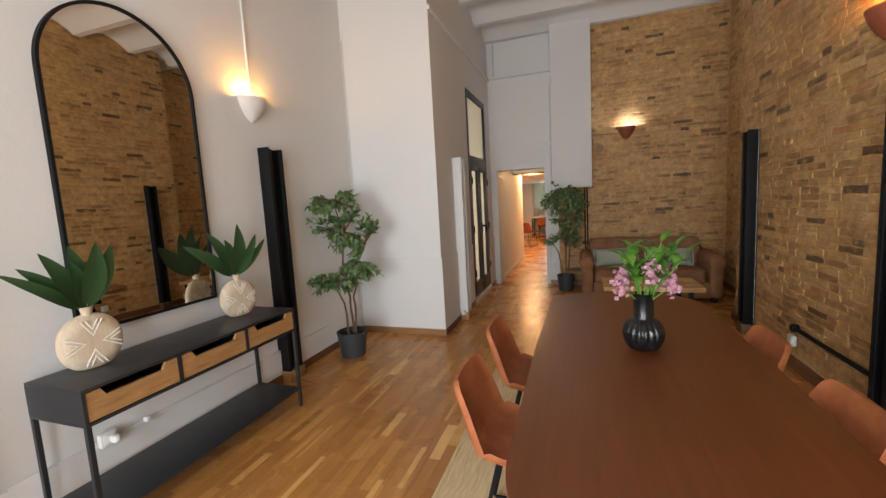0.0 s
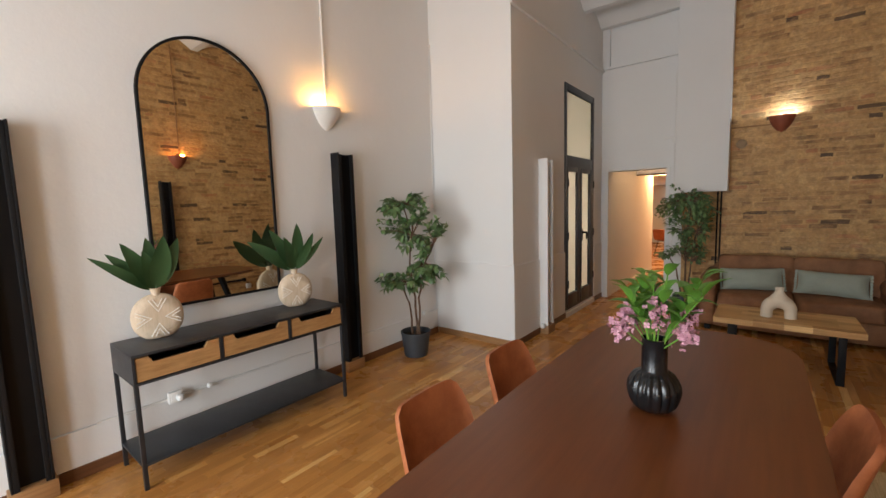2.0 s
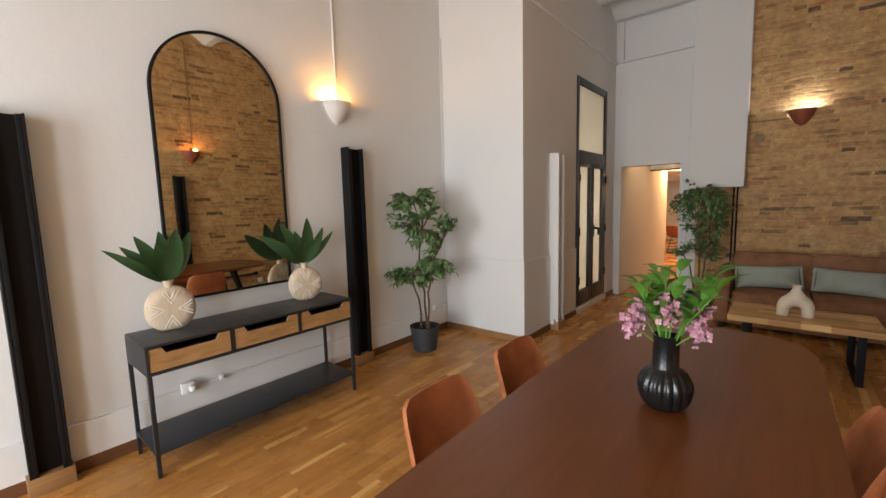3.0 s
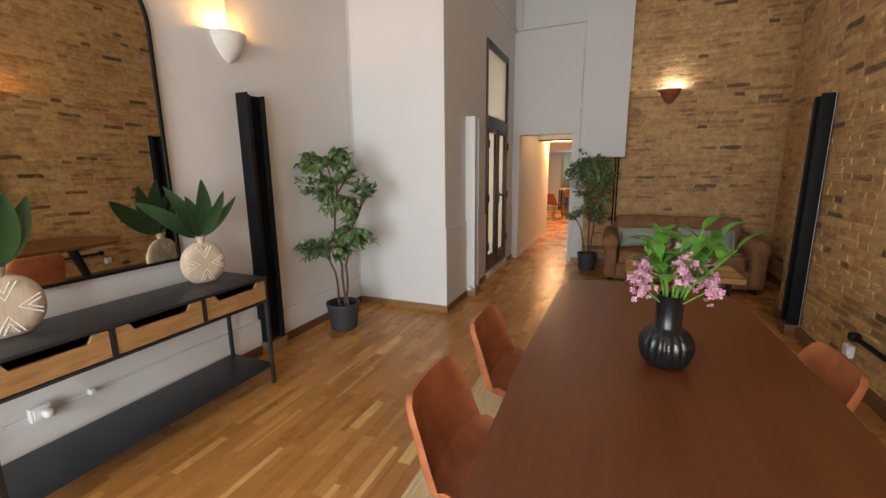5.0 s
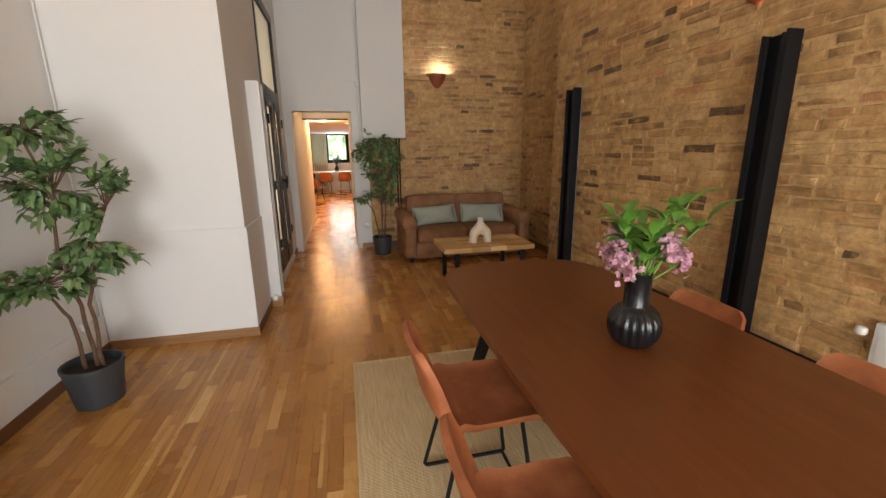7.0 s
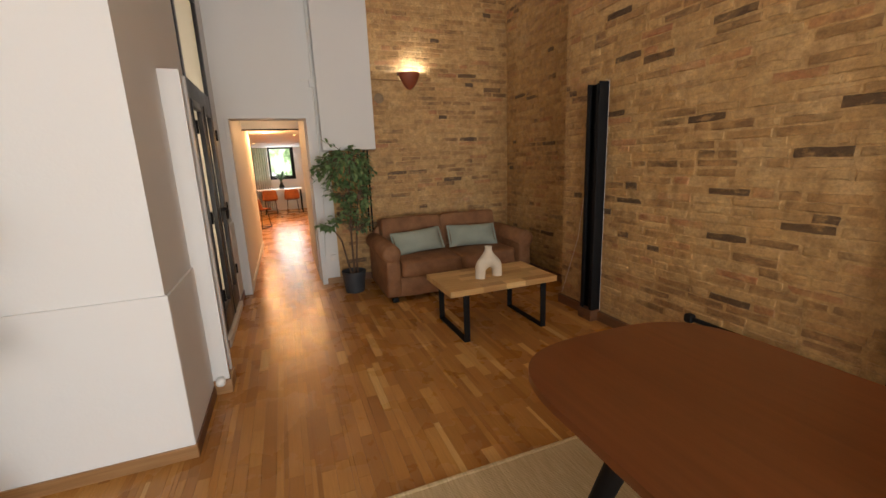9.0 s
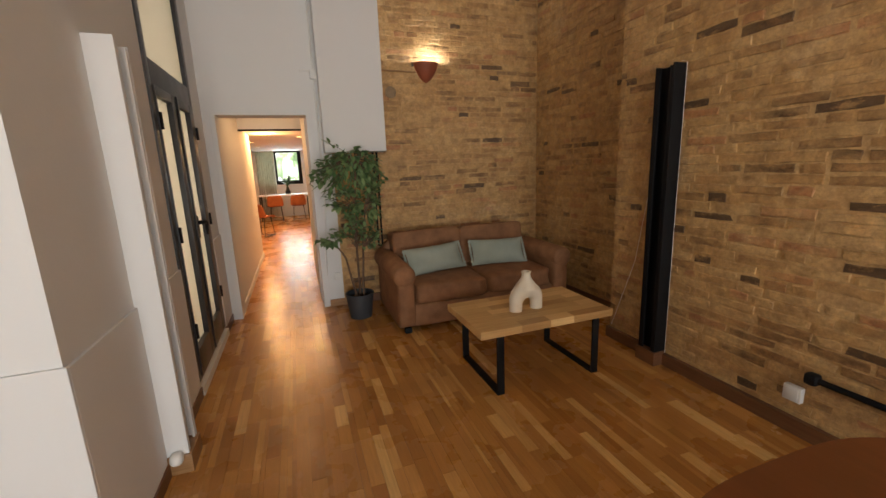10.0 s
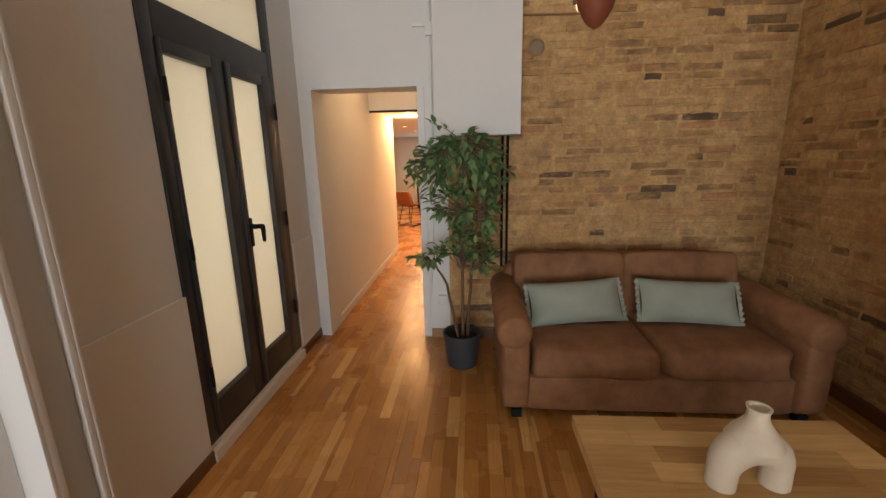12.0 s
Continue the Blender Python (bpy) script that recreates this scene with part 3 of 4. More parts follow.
conduit("steel_pipe", [(RX - 0.035, 3.92, 0.345), (RX - 0.035, 3.0, 0.345), (RX - 0.035, 1.2, 0.345)], 0.016, BLACK, "dark steel conduit along the brick wall", ((RX - 0.035, 3.90, 0.345),))
conduit("cable_conduit", [(0.17, FY - 0.012, 2.44), (0.40, FY - 0.014, 2.435), (0.58, FY - 0.012, 2.43)], 0.008, SKIRT, "thin pale cable running to the lamp on the brick wall")
vent = thing("wall_vent", (0.29, FY, 2.225), 0, "small round brick-coloured vent cover on the far wall", "vent")
turned = pose(0, 0, 0, 90)
for nm, prof, mt in (("rim", [(0.058, 0.0), (0.060, 0.012), (0.050, 0.016), (0.046, 0.008)], POT_BROWN), ("cover", [(0.001, 0.008), (0.047, 0.008)], POT_BROWN)):
    b = lathe(bmesh.new(), prof, 28)
    bmesh.ops.transform(b, matrix=turned, verts=b.verts)
    part(nm, b, mt, vent)
for x in (0.055, 0.095):
    conduit("black_pipe", [(x, FY - 0.02, 1.63), (x, FY - 0.02, 0.62), (x + 0.16, FY - 0.02, 0.60)], 0.010, BLACK, "thin black pipe running down the brick wall")


def socket(p, rz, w=0.085, h=0.085):
    s = thing("wall_socket", p, rz, "white surface-mounted wall socket", "socket", "wall sockets")
    part("body", one_box(-w / 2, w / 2, 0, 0.035, -h / 2, h / 2, 0.006), WHITE_PLASTIC, s)
    part("face", one_box(-w * 0.36, w * 0.36, 0.035, 0.039, -h * 0.36, h * 0.36, 0.001), WHITE_PLASTIC, s)
    return s


socket((RX, 3.98, 0.22), 90)
socket((RX, 2.08, 0.56), 90, 0.14, 0.2)
b = bmesh.new()
puff(b, (RX - 0.03, 2.20, 0.60), (0.022, 0.024, 0.020), 0.6, 0.8, 14, 10)
solid("round_plug", b, WHITE_PLASTIC, "round white plug on the brick wall beside a socket", "plug")
socket((LX + 0.026, 1.41, 0.305), -90, 0.085, 0.075)
b = bmesh.new()
puff(b, (LX + 0.085, 1.425, 0.305), (0.026, 0.020, 0.020), 0.5, 0.5, 14, 10)
solid("mains_plug", b, WHITE_PLASTIC, "white mains plug pushed into the wall socket", "plug")
socket((LX + 0.026, 1.63, 0.303), -90, 0.03, 0.03)
socket((LX + 0.026, 4.00, 0.30), -90, 0.05, 0.05)
socket((-0.42, FY, 0.33), 180, 0.07, 0.08)
b = tube(bmesh.new(), [(LX + 0.02, 1.0, 0.294), (LX + 0.02, 2.4, 0.294)], 0.006, 6)
solid("wall_cable", b, WHITE_PLASTIC, "thin white cable clipped along the plinth", "cable")
solid("antenna_wire", tube(bmesh.new(), [(RX - 0.04, 4.97, 1.35), (RX - 0.02, 5.1, 0.7), (RX - 0.03, 5.3, 0.12)], 0.0018, 6), WHITE_PLASTIC, "thin pale wire hanging beside the black column", "wire")
solid("column_cable", tube(bmesh.new(), [(RX - 0.014, 4.785, 0.09), (RX - 0.014, 4.787, 1.0), (RX - 0.014, 4.785, 2.04), (RX - 0.03, 4.81, 2.05)], 0.0016, 6), WHITE_CLAY, "thin white cable along the black column", "wire")
b = bmesh.new()
puff(b, (DX + 0.06, 4.86, 0.10), (0.03, 0.035, 0.03), 0.7, 0.7, 12, 8)
solid("wall_plug", b, WHITE_PLASTIC, "small white plug at the foot of the column", "plug")


# ---------- arched mirror ----------
def mirror():
    y0, y1, z0, z1, r = -0.436, 0.436, 0.0, 1.822, 0.436
    out = [(y0, z0), (y1, z0)] + [(r * math.cos(a), z1 - r + r * math.sin(a)) for a in np.linspace(0, math.pi, 33)]
    inn = [(y0 + 0.016, z0 + 0.016), (y1 - 0.016, z0 + 0.016)] + [((r - 0.016) * math.cos(a), z1 - r + (r - 0.016) * math.sin(a)) for a in np.linspace(0, math.pi, 33)]
    m = thing("arched_mirror", (LX, 1.80, 0.908), 0, "tall arched wall mirror in a thin black frame", "mirror")
    b = bmesh.new()
    loops = [[b.verts.new((x, y, z)) for y, z in pts] for x, pts in ((0.0, out), (0.03, out), (0.03, inn), (0.0, inn))]
    n = len(out)
    for j in range(4):
        p, q = loops[j], loops[(j + 1) % 4]
        for i in range(n):
            b.faces.new((p[i], p[(i + 1) % n], q[(i + 1) % n], q[i]))
    part("frame", b, BLACK, m, smooth=None)
    b = bmesh.new()
    prism(b, inn, 0, 0.006, Matrix(((0, 0, 1, 0.014), (1, 0, 0, 0), (0, 1, 0, 0), (0, 0, 0, 1))))
    part("glass", b, MIRROR, m, "silvered glass", smooth=None)
    return m


mirror()


# ---------- console table with three drawers ----------
def console():
    L, D, H = 1.40, 0.40, 0.775
    c = thing("console_table", (-2.27, 1.79, 0), 90, "black metal console with three wooden drawers and a low shelf", "console table")
    y0, y1 = -D / 2, D / 2                          # local y: negative is the front
    part("top", one_box(-L / 2, L / 2, y0, y1, H - 0.016, H, 0.002), BLACK_MATT, c)
    part("box_floor", one_box(-L / 2, L / 2, y0, y1, 0.600, 0.614, 0.002), BLACK_MATT, c)
    part("back_panel", one_box(-L / 2, L / 2, y1 - 0.012, y1, 0.614, H - 0.016), BLACK_MATT, c)
    for x in (-L / 2, L / 2 - 0.014):
        part("side_panel", one_box(x, x + 0.014, y0, y1 - 0.012, 0.614, H - 0.016), BLACK_MATT, c)
    for x in (-0.235, 0.235):
        part("divider", one_box(x - 0.010, x + 0.010, y0, y1 - 0.012, 0.614, H - 0.016), BLACK_MATT, c)
    part("shelf", one_box(-L / 2, L / 2, y0, y1, 0.135, 0.150, 0.002), BLACK_MATT, c)
    for x in (-L / 2 + 0.011, L / 2 - 0.011):
        for y in (y0 + 0.011, y1 - 0.011):
            part("leg", one_box(x - 0.011, x + 0.011, y - 0.011, y + 0.011, 0, 0.600, 0.002), BLACK_MATT, c)
    for a, e in ((-L / 2 + 0.018, -0.249), (-0.221, 0.221), (0.249, L / 2 - 0.018)):
        mid, w = (a + e) / 2, (e - a)
        front = [(a, 0.620), (e, 0.620), (e, 0.752), (mid + w * 0.36, 0.752), (mid + w * 0.31, 0.715), (mid - w * 0.31, 0.715), (mid - w * 0.36, 0.752), (a, 0.752)]
        b = bmesh.new()
        prism(b, front, 0, 0.018, Matrix(((1, 0, 0, 0), (0, 0, 1, y0 + 0.004), (0, 1, 0, 0), (0, 0, 0, 1))))
        d = part("drawer", b, DRAWER_WOOD, c, "wooden drawer front with a cut-out grip", smooth=None)
        part("drawer_floor", one_box(a + 0.01, e - 0.01, y0 + 0.022, y1 - 0.03, 0.620, 0.630), BLACK_MATT, d)
    return c


console()


def blade(bm, root, tip, width, droop, fold=0.25, n=7, face=(0, 0, 1)):
    """One broad leaf from root to tip."""
    root, tip = Vector(root), Vector(tip)
    d = tip - root
    side = d.cross(Vector(face))
    side = side.normalized() if side.length > 1e-4 else Vector((1, 0, 0))
    up = side.cross(d).normalized()
    rows = []
    for i in range(n + 1):
        t = i / n
        w = width * (math.sin(math.pi * min(1, t ** 0.8 * 0.97 + 0.03)) ** 0.8) if t < 1 else 0.0
        c = root + d * t + up * (droop * math.sin(math.pi * t)) 
        rows.append((bm.verts.new(c - side * w + up * w * fold), bm.verts.new(c), bm.verts.new(c + side * w + up * w * fold)))
    for a, b in zip(rows, rows[1:]):
        bm.faces.new((a[0], a[1], b[1], b[0]))
        bm.faces.new((a[1], a[2], b[2], b[1]))


def disc_vase(p, rz, s, leaves, label):
    v = thing("disc_vase", p, rz, label, "vase", "carved disc vases")
    b = bmesh.new()
    puff(b, (0, 0, 0.135 * s), (0.128 * s, 0.045 * s, 0.135 * s), 0.95, 0.95, 40, 26)
    for q in b.verts:                               # flattened faces and a flat foot
        q.co.y = math.copysign(min(abs(q.co.y), 0.036 * s), q.co.y)
        q.co.z = max(q.co.z, 0.012 * s)
    body = part("body", b, VASE_WOOD, v, "pale turned wood body")
    body.location.z = -0.012 * s
    prof = [(0.020, 0.245), (0.021, 0.262), (0.026, 0.282), (0.030, 0.290), (0.022, 0.290), (0.016, 0.262)]
    part("neck", lathe(bmesh.new(), [(r * s, z * s) for r, z in prof], 20), VASE_WOOD, v)
    for a in range(4):
        for ins in (0.0, 0.024):
            ax = math.radians(90 * a)
            tip, arm, h, lw = 0.030 + ins * 1.25, 0.104, 0.044 - ins * 0.80, 0.0042
            vee = [(tip, 0), (arm, h), (arm + 0.003, h - lw), (tip + lw * 1.7, 0), (arm + 0.003, -h + lw), (arm, -h)]
            rot = [(x * math.cos(ax) - y * math.sin(ax), x * math.sin(ax) + y * math.cos(ax)) for x, y in vee]
            for face in (1, -1):
                b = prism(bmesh.new(), [(x * s, z * s) for x, z in rot], 0, 0.003, Matrix(((1, 0, 0, 0), (0, 0, 1, face * 0.0362 * s - 0.0015), (0, 1, 0, 0.123 * s), (0, 0, 0, 1))))
                part("inlay", b, PAINT_LINE, v, "white carved chevron", smooth=None)
    for (dx, dy, dz, w) in leaves:
        b = tube(bmesh.new(), [(0, 0, 0.25 * s), (dx * 0.12, dy * 0.2, 0.27 * s + dz * 0.12), (dx * 0.22, dy * 0.22, 0.25 * s + dz * 0.26)], 0.0045, 6)
        blade(b, (dx * 0.10, dy * 0.15, 0.26 * s + dz * 0.10), (dx, dy, 0.25 * s + dz), w * 0.9, 0.02, 0.22, 12, (0.25, -1, 0.35))
        part("leaf", b, BLADE, v, "broad dark green leaf", smooth=60)
    return v


disc_vase((-2.34, 1.31, 0.775), 80, 1.07, ((-0.30, -0.03, 0.26, 0.034), (-0.22, 0.02, 0.27, 0.044), (-0.15, -0.02, 0.33, 0.054), (-0.02, 0.04, 0.35, 0.056), (0.06, -0.05, 0.36, 0.062), (0.14, -0.01, 0.34, 0.050), (-0.05, -0.04, 0.28, 0.050)),
          "pale carved wooden disc vase with broad green leaves on the console")
disc_vase((-2.34, 2.25, 0.775), 74, 1.03, ((-0.33, -0.01, 0.28, 0.058), (-0.16, 0.03, 0.36, 0.058), (0.04, -0.01, 0.40, 0.060), (0.16, -0.03, 0.32, 0.042), (0.25, 0.0, 0.28, 0.030), (-0.07, -0.03, 0.30, 0.056)),
          "second pale carved wooden disc vase with broad green leaves")


# ---------- potted trees ----------
def leaf_quad(bm, p, d, w, ln):
    side = d.cross(Vector((random.uniform(-.4, .4), random.uniform(-.4, .4), 1))).normalized() * w
    up = side.cross(d).normalized() * w * 0.35
    fall = Vector((0, 0, -0.16 * ln))
    mid = [bm.verts.new(p + d * ln * t + fall * t * t) for t in (0.0, 0.38, 0.70, 1.0)]
    for sg in (-1, 1):
        e1 = bm.verts.new(p + d * ln * 0.30 + side * sg * 0.95 + up + fall * 0.1)
        e2 = bm.verts.new(p + d * ln * 0.66 + side * sg * 0.80 + up * 0.8 + fall * 0.45)
        bm.faces.new((mid[0], e1, mid[1]))
        bm.faces.new((mid[1], e1, e2, mid[2]))
        bm.faces.new((mid[2], e2, mid[3]))


def potted_tree(p, stems, clumps, seed, pot_r, pot_h, label, leaf_n):
    random.seed(seed)
    t = thing("potted_tree", p[:3], p[3], label, "potted plant", "potted trees")
    prof = [(pot_r * 0.76, 0.0), (pot_r * 0.80, 0.004), (pot_r, pot_h - 0.02), (pot_r * 1.03, pot_h - 0.02), (pot_r * 1.03, pot_h), (pot_r * 0.95, pot_h), (pot_r * 0.92, pot_h - 0.05)]
    b = lathe(bmesh.new(), prof, 36)
    b.faces.new([v for v in b.verts][:36][::-1])
    part("pot", b, POT_GREY, t, "dark grey plastic pot")
    b = bmesh.new()
    lathe(b, [(0.002, pot_h - 0.035), (pot_r * 0.5, pot_h - 0.045), (pot_r * 0.935, pot_h - 0.05)], 24)
    part("soil", b, SOIL, t)
    b, tips = bmesh.new(), []
    for st in stems:
        pts = [Vector(q) for q in st]
        fine = []
        for a, c in zip(pts, pts[1:]):
            for k in range(4):
                fine.append(a.lerp(c, k / 4) + Vector((random.uniform(-.006, .006), random.uniform(-.006, .006), 0)))
        fine.append(pts[-1])
        tube(b, fine, [0.0125 - 0.007 * i / len(fine) for i in range(len(fine))], 7)
    part("trunk", b, BARK, t, "several thin brown stems")
    b, lv = bmesh.new(), bmesh.new()
    allp = [Vector(q) for st in stems for q in st[1:]]
    for (cx, cy, cz, rx, ry, rz, n) in clumps:
        c = Vector((cx, cy, cz))
        src = min(allp, key=lambda q: (q - c).length)
        for _ in range(n):
            v = Vector((random.gauss(0, 1), random.gauss(0, 1), random.gauss(0, 1))).normalized() * random.uniform(0.55, 1.0)
            tip = c + Vector((v.x * rx, v.y * ry, v.z * rz * 1.45))
            mid = src.lerp(tip, 0.55) + Vector((0, 0, 0.02))
            tube(b, [src, mid, tip], [0.0045, 0.003, 0.0015], 4)
            for k in range(leaf_n):
                q = mid.lerp(tip, (k + 0.5) / leaf_n * 1.05)
                d = (tip - mid).normalized() * 0.7 + Vector((random.uniform(-1, 1), random.uniform(-1, 1), random.uniform(-0.7, 0.6)))
                leaf_quad(lv, q, d.normalized(), random.uniform(0.016, 0.025), random.uniform(0.052, 0.085))
    tagged(part("branchwork", b, BARK, t), kind="stuff")
    part("crown", lv, LEAF, t, "airy crown of small green leaves", smooth=60)
    return t


potted_tree((-2.24, 3.53, 0, 42), [[(0.02, 0, 0.2), (0.01, 0.01, 0.6), (-0.04, 0.0, 0.95), (0.0, 0, 1.25), (-0.08, 0, 1.56)],
                                [(-0.03, 0.02, 0.2), (-0.05, 0.0, 0.55), (-0.14, 0.02, 0.75)], [(0.04, -0.02, 0.2), (0.05, 0.0, 0.6), (0.12, 0.0, 0.95), (0.22, 0.02, 1.15)]],
            [(-0.20, 0, 1.56, 0.15, 0.12, 0.08, 17), (0.03, 0, 1.58, 0.16, 0.12, 0.08, 16), (-0.16, 0, 1.34, 0.20, 0.15, 0.08, 20), (0.26, 0, 1.30, 0.16, 0.12, 0.07, 16), (0.10, 0, 1.44, 0.14, 0.12, 0.07, 12),
             (-0.02, 0, 1.18, 0.20, 0.14, 0.08, 18), (0.10, 0, 1.10, 0.12, 0.12, 0.07, 10), (-0.25, 0, 0.78, 0.14, 0.12, 0.06, 15), (-0.02, 0, 0.78, 0.18, 0.14, 0.09, 20), (0.08, 0, 0.90, 0.14, 0.12, 0.07, 14), (0.22, 0, 0.86, 0.12, 0.11, 0.06, 11)],
            11, 0.150, 0.255, "small ficus tree with layered foliage in a grey pot", 9)
potted_tree((-0.25, 6.72, 0, 0), [[(0.0, 0, 0.2), (0.01, 0.0, 0.7), (0.03, 0.0, 1.1), (0.05, 0, 1.55)], [(-0.03, 0.0, 0.2), (-0.10, 0.0, 0.6), (-0.18, 0, 0.75)],
                               [(0.04, 0.0, 0.2), (0.07, 0.0, 0.7), (0.12, 0, 1.1)]],
            [(-0.16, 0, 1.56, 0.14, 0.12, 0.10, 20), (0.10, 0, 1.55, 0.16, 0.12, 0.10, 20), (-0.24, 0, 1.36, 0.15, 0.12, 0.10, 20), (0.03, 0, 1.34, 0.22, 0.14, 0.13, 30), (0.24, 0, 1.40, 0.12, 0.11, 0.12, 16),
             (0.24, 0, 1.24, 0.11, 0.11, 0.10, 14), (-0.05, 0, 1.14, 0.20, 0.14, 0.11, 24), (0.12, 0, 1.06, 0.14, 0.12, 0.10, 16), (-0.02, 0, 0.90, 0.18, 0.14, 0.11, 22), (0.13, 0, 0.82, 0.15, 0.12, 0.10, 17), (-0.22, 0, 0.80, 0.13, 0.10, 0.05, 12)],
            23, 0.135, 0.25, "leafy ficus tree in a grey pot beside the sofa", 6)


# ---------- jute rug ----------
b = bmesh.new()
RG = (-0.745, 1.245, 0.50, 3.58)
box(b, RG[0], RG[1], RG[2], RG[3], 0.0, 0.010, 0.003)
rug = thing("area_rug", (0, 0, 0), 0, "woven natural jute rug under the dining table", "rug")
part("woven_field", b, RUG, rug)
for x0, x1, y0, y1 in ((RG[0], RG[0] + 0.02, RG[2], RG[3]), (RG[1] - 0.02, RG[1], RG[2], RG[3]), (RG[0] + 0.02, RG[1] - 0.02, RG[3] - 0.02, RG[3])):
    part("border", one_box(x0, x1, y0, y1, 0.010, 0.013, 0.001), RUG, rug)


# ---------- dining table ----------
TC = (0.263, 2.03)


def dining_table():
    t = thing("dining_table", (*TC, 0.012), 0, "long walnut dining table with rounded ends and dark legs", "table")
    hw, hl, e = 0.494, 1.26, 3.2
    out = []
    for k in range(96):
        a = math.tau * k / 96
        c, s = math.cos(a), math.sin(a)
        x = hw * math.copysign(abs(c) ** (2 / e), c)
        y = math.copysign(abs(s) ** (2 / e), s) * 0.42
        y = y + math.copysign(hl - 0.42, s) if abs(s) > 1e-6 else 0.0
        out.append((x * (1 - 0.05 * (y / hl) ** 2), y))
    b = bmesh.new()
    prism(b, out, 0.708, 0.738)
    bmesh.ops.bevel(b, geom=[ed for ed in b.edges if abs(ed.verts[0].co.z - ed.verts[1].co.z) < 1e-4 and len(ed.link_faces) == 2 and any(len(f.verts) > 10 for f in ed.link_faces)], offset=0.006, segments=2, affect="EDGES")
    part("tabletop", b, TABLE_WOOD, t, "walnut veneer top", smooth=30)
    for sx in (-1, 1):
        for sy in (-1, 1):
            b = bmesh.new()
            tube(b, [(sx * 0.36, sy * 0.98, 0), (sx * 0.20, sy * 0.82, 0.708)], [0.026, 0.045], 12)
            part("leg", b, BLACK, t, "splayed dark leg")
    part("apron", one_box(-0.22, 0.22, -0.95, 0.95, 0.66, 0.708, 0.004), BLACK, t)
    return t


dining_table()


# ---------- tan dining chairs ----------
def dining_chair(name, p, rz):
    c = thing(name, p, rz, "tan suede bucket dining chair with black sled legs", "chair", "chairs round the table")
    prof = [(0.225, 0.425), (0.215, 0.460), (0.15, 0.475), (0.05, 0.465), (-0.08, 0.452), (-0.15, 0.458), (-0.195, 0.490), (-0.222, 0.55), (-0.243, 0.64), (-0.257, 0.695), (-0.267, 0.735), (-0.274, 0.755)]
    halfw = [0.19, 0.205, 0.215, 0.22, 0.22, 0.22, 0.22, 0.216, 0.208, 0.198, 0.184, 0.155]
    lift = [0.0, 0.0, 0.01, 0.02, 0.03, 0.04, 0.0, 0.0, 0.0, 0.0, 0.0, 0.0]
    wrap = [0, 0, 0, 0, 0.01, 0.03, 0.05, 0.055, 0.045, 0.035, 0.025, 0.02]

    def shell(i0, i1):
        b, NV, TH = bmesh.new(), 12, 0.022
        top, bot = [], []
        for i in range(i0, i1 + 1):
            x, z = prof[i]
            a, e = prof[max(i - 1, 0)], prof[min(i + 1, len(prof) - 1)]
            nx, nz = (e[1] - a[1]), -(e[0] - a[0])
            ln = math.hypot(nx, nz)
            nx, nz = nx / ln, nz / ln
            r1, r2 = [], []
            for k in range(NV + 1):
                v = -1 + 2 * k / NV
                q = Vector((x + wrap[i] * v * v, halfw[i] * math.sin(v * 1.45) / math.sin(1.45), z + lift[i] * v ** 4))
                r1.append(b.verts.new(q))
                r2.append(b.verts.new(q - Vector((nx, 0, nz)) * TH))
            top.append(r1), bot.append(r2)
        for g, flip in ((top, 0), (bot, 1)):
            for r, s in zip(g, g[1:]):
                for k in range(NV):
                    b.faces.new((r[k], r[k + 1], s[k + 1], s[k]))
        for r, s in zip(zip(top, bot), zip(top[1:], bot[1:])):
            for k in (0, NV):
                b.faces.new((r[0][k], s[0][k], s[1][k], r[1][k]))
        for i in (0, -1):
            for k in range(NV):
                b.faces.new((top[i][k], top[i][k + 1], bot[i][k + 1], bot[i][k]))
        return b
    part("seat", shell(0, 6), TAN, c, smooth=70)
    part("backrest", shell(6, 11), TAN, c, smooth=70)
    for s in (-1, 1):
        y = 0.17 * s
        part("leg_frame", tube(bmesh.new(), [(0.13, y * 0.8, 0.445), (0.19, y, 0.02), (0.18, y, 0.010), (-0.19, y, 0.010), (-0.20, y, 0.02), (-0.10, y * 0.8, 0.435)], 0.009, 8), BLACK, c, "black sled leg frame")
    for x in (0.13, -0.10):
        part("cross_bar", tube(bmesh.new(), [(x, -0.136, 0.432), (x, 0.136, 0.432)], 0.008, 8), BLACK, c)
    part("floor_bar", tube(bmesh.new(), [(0.18, -0.17, 0.012), (0.18, 0.17, 0.012)], 0.008, 8), BLACK, c)
    return c


chair = dining_chair("dining_chair", (-0.235, 1.69, 0.012), 0)
copy_thing(chair, pose(-0.242, 2.34, 0.012, 0, 0, 0))
copy_thing(chair, pose(0.62, 1.68, 0.012, 0, 0, 180))
copy_thing(chair, pose(0.62, 2.36, 0.012, 0, 0, 180))


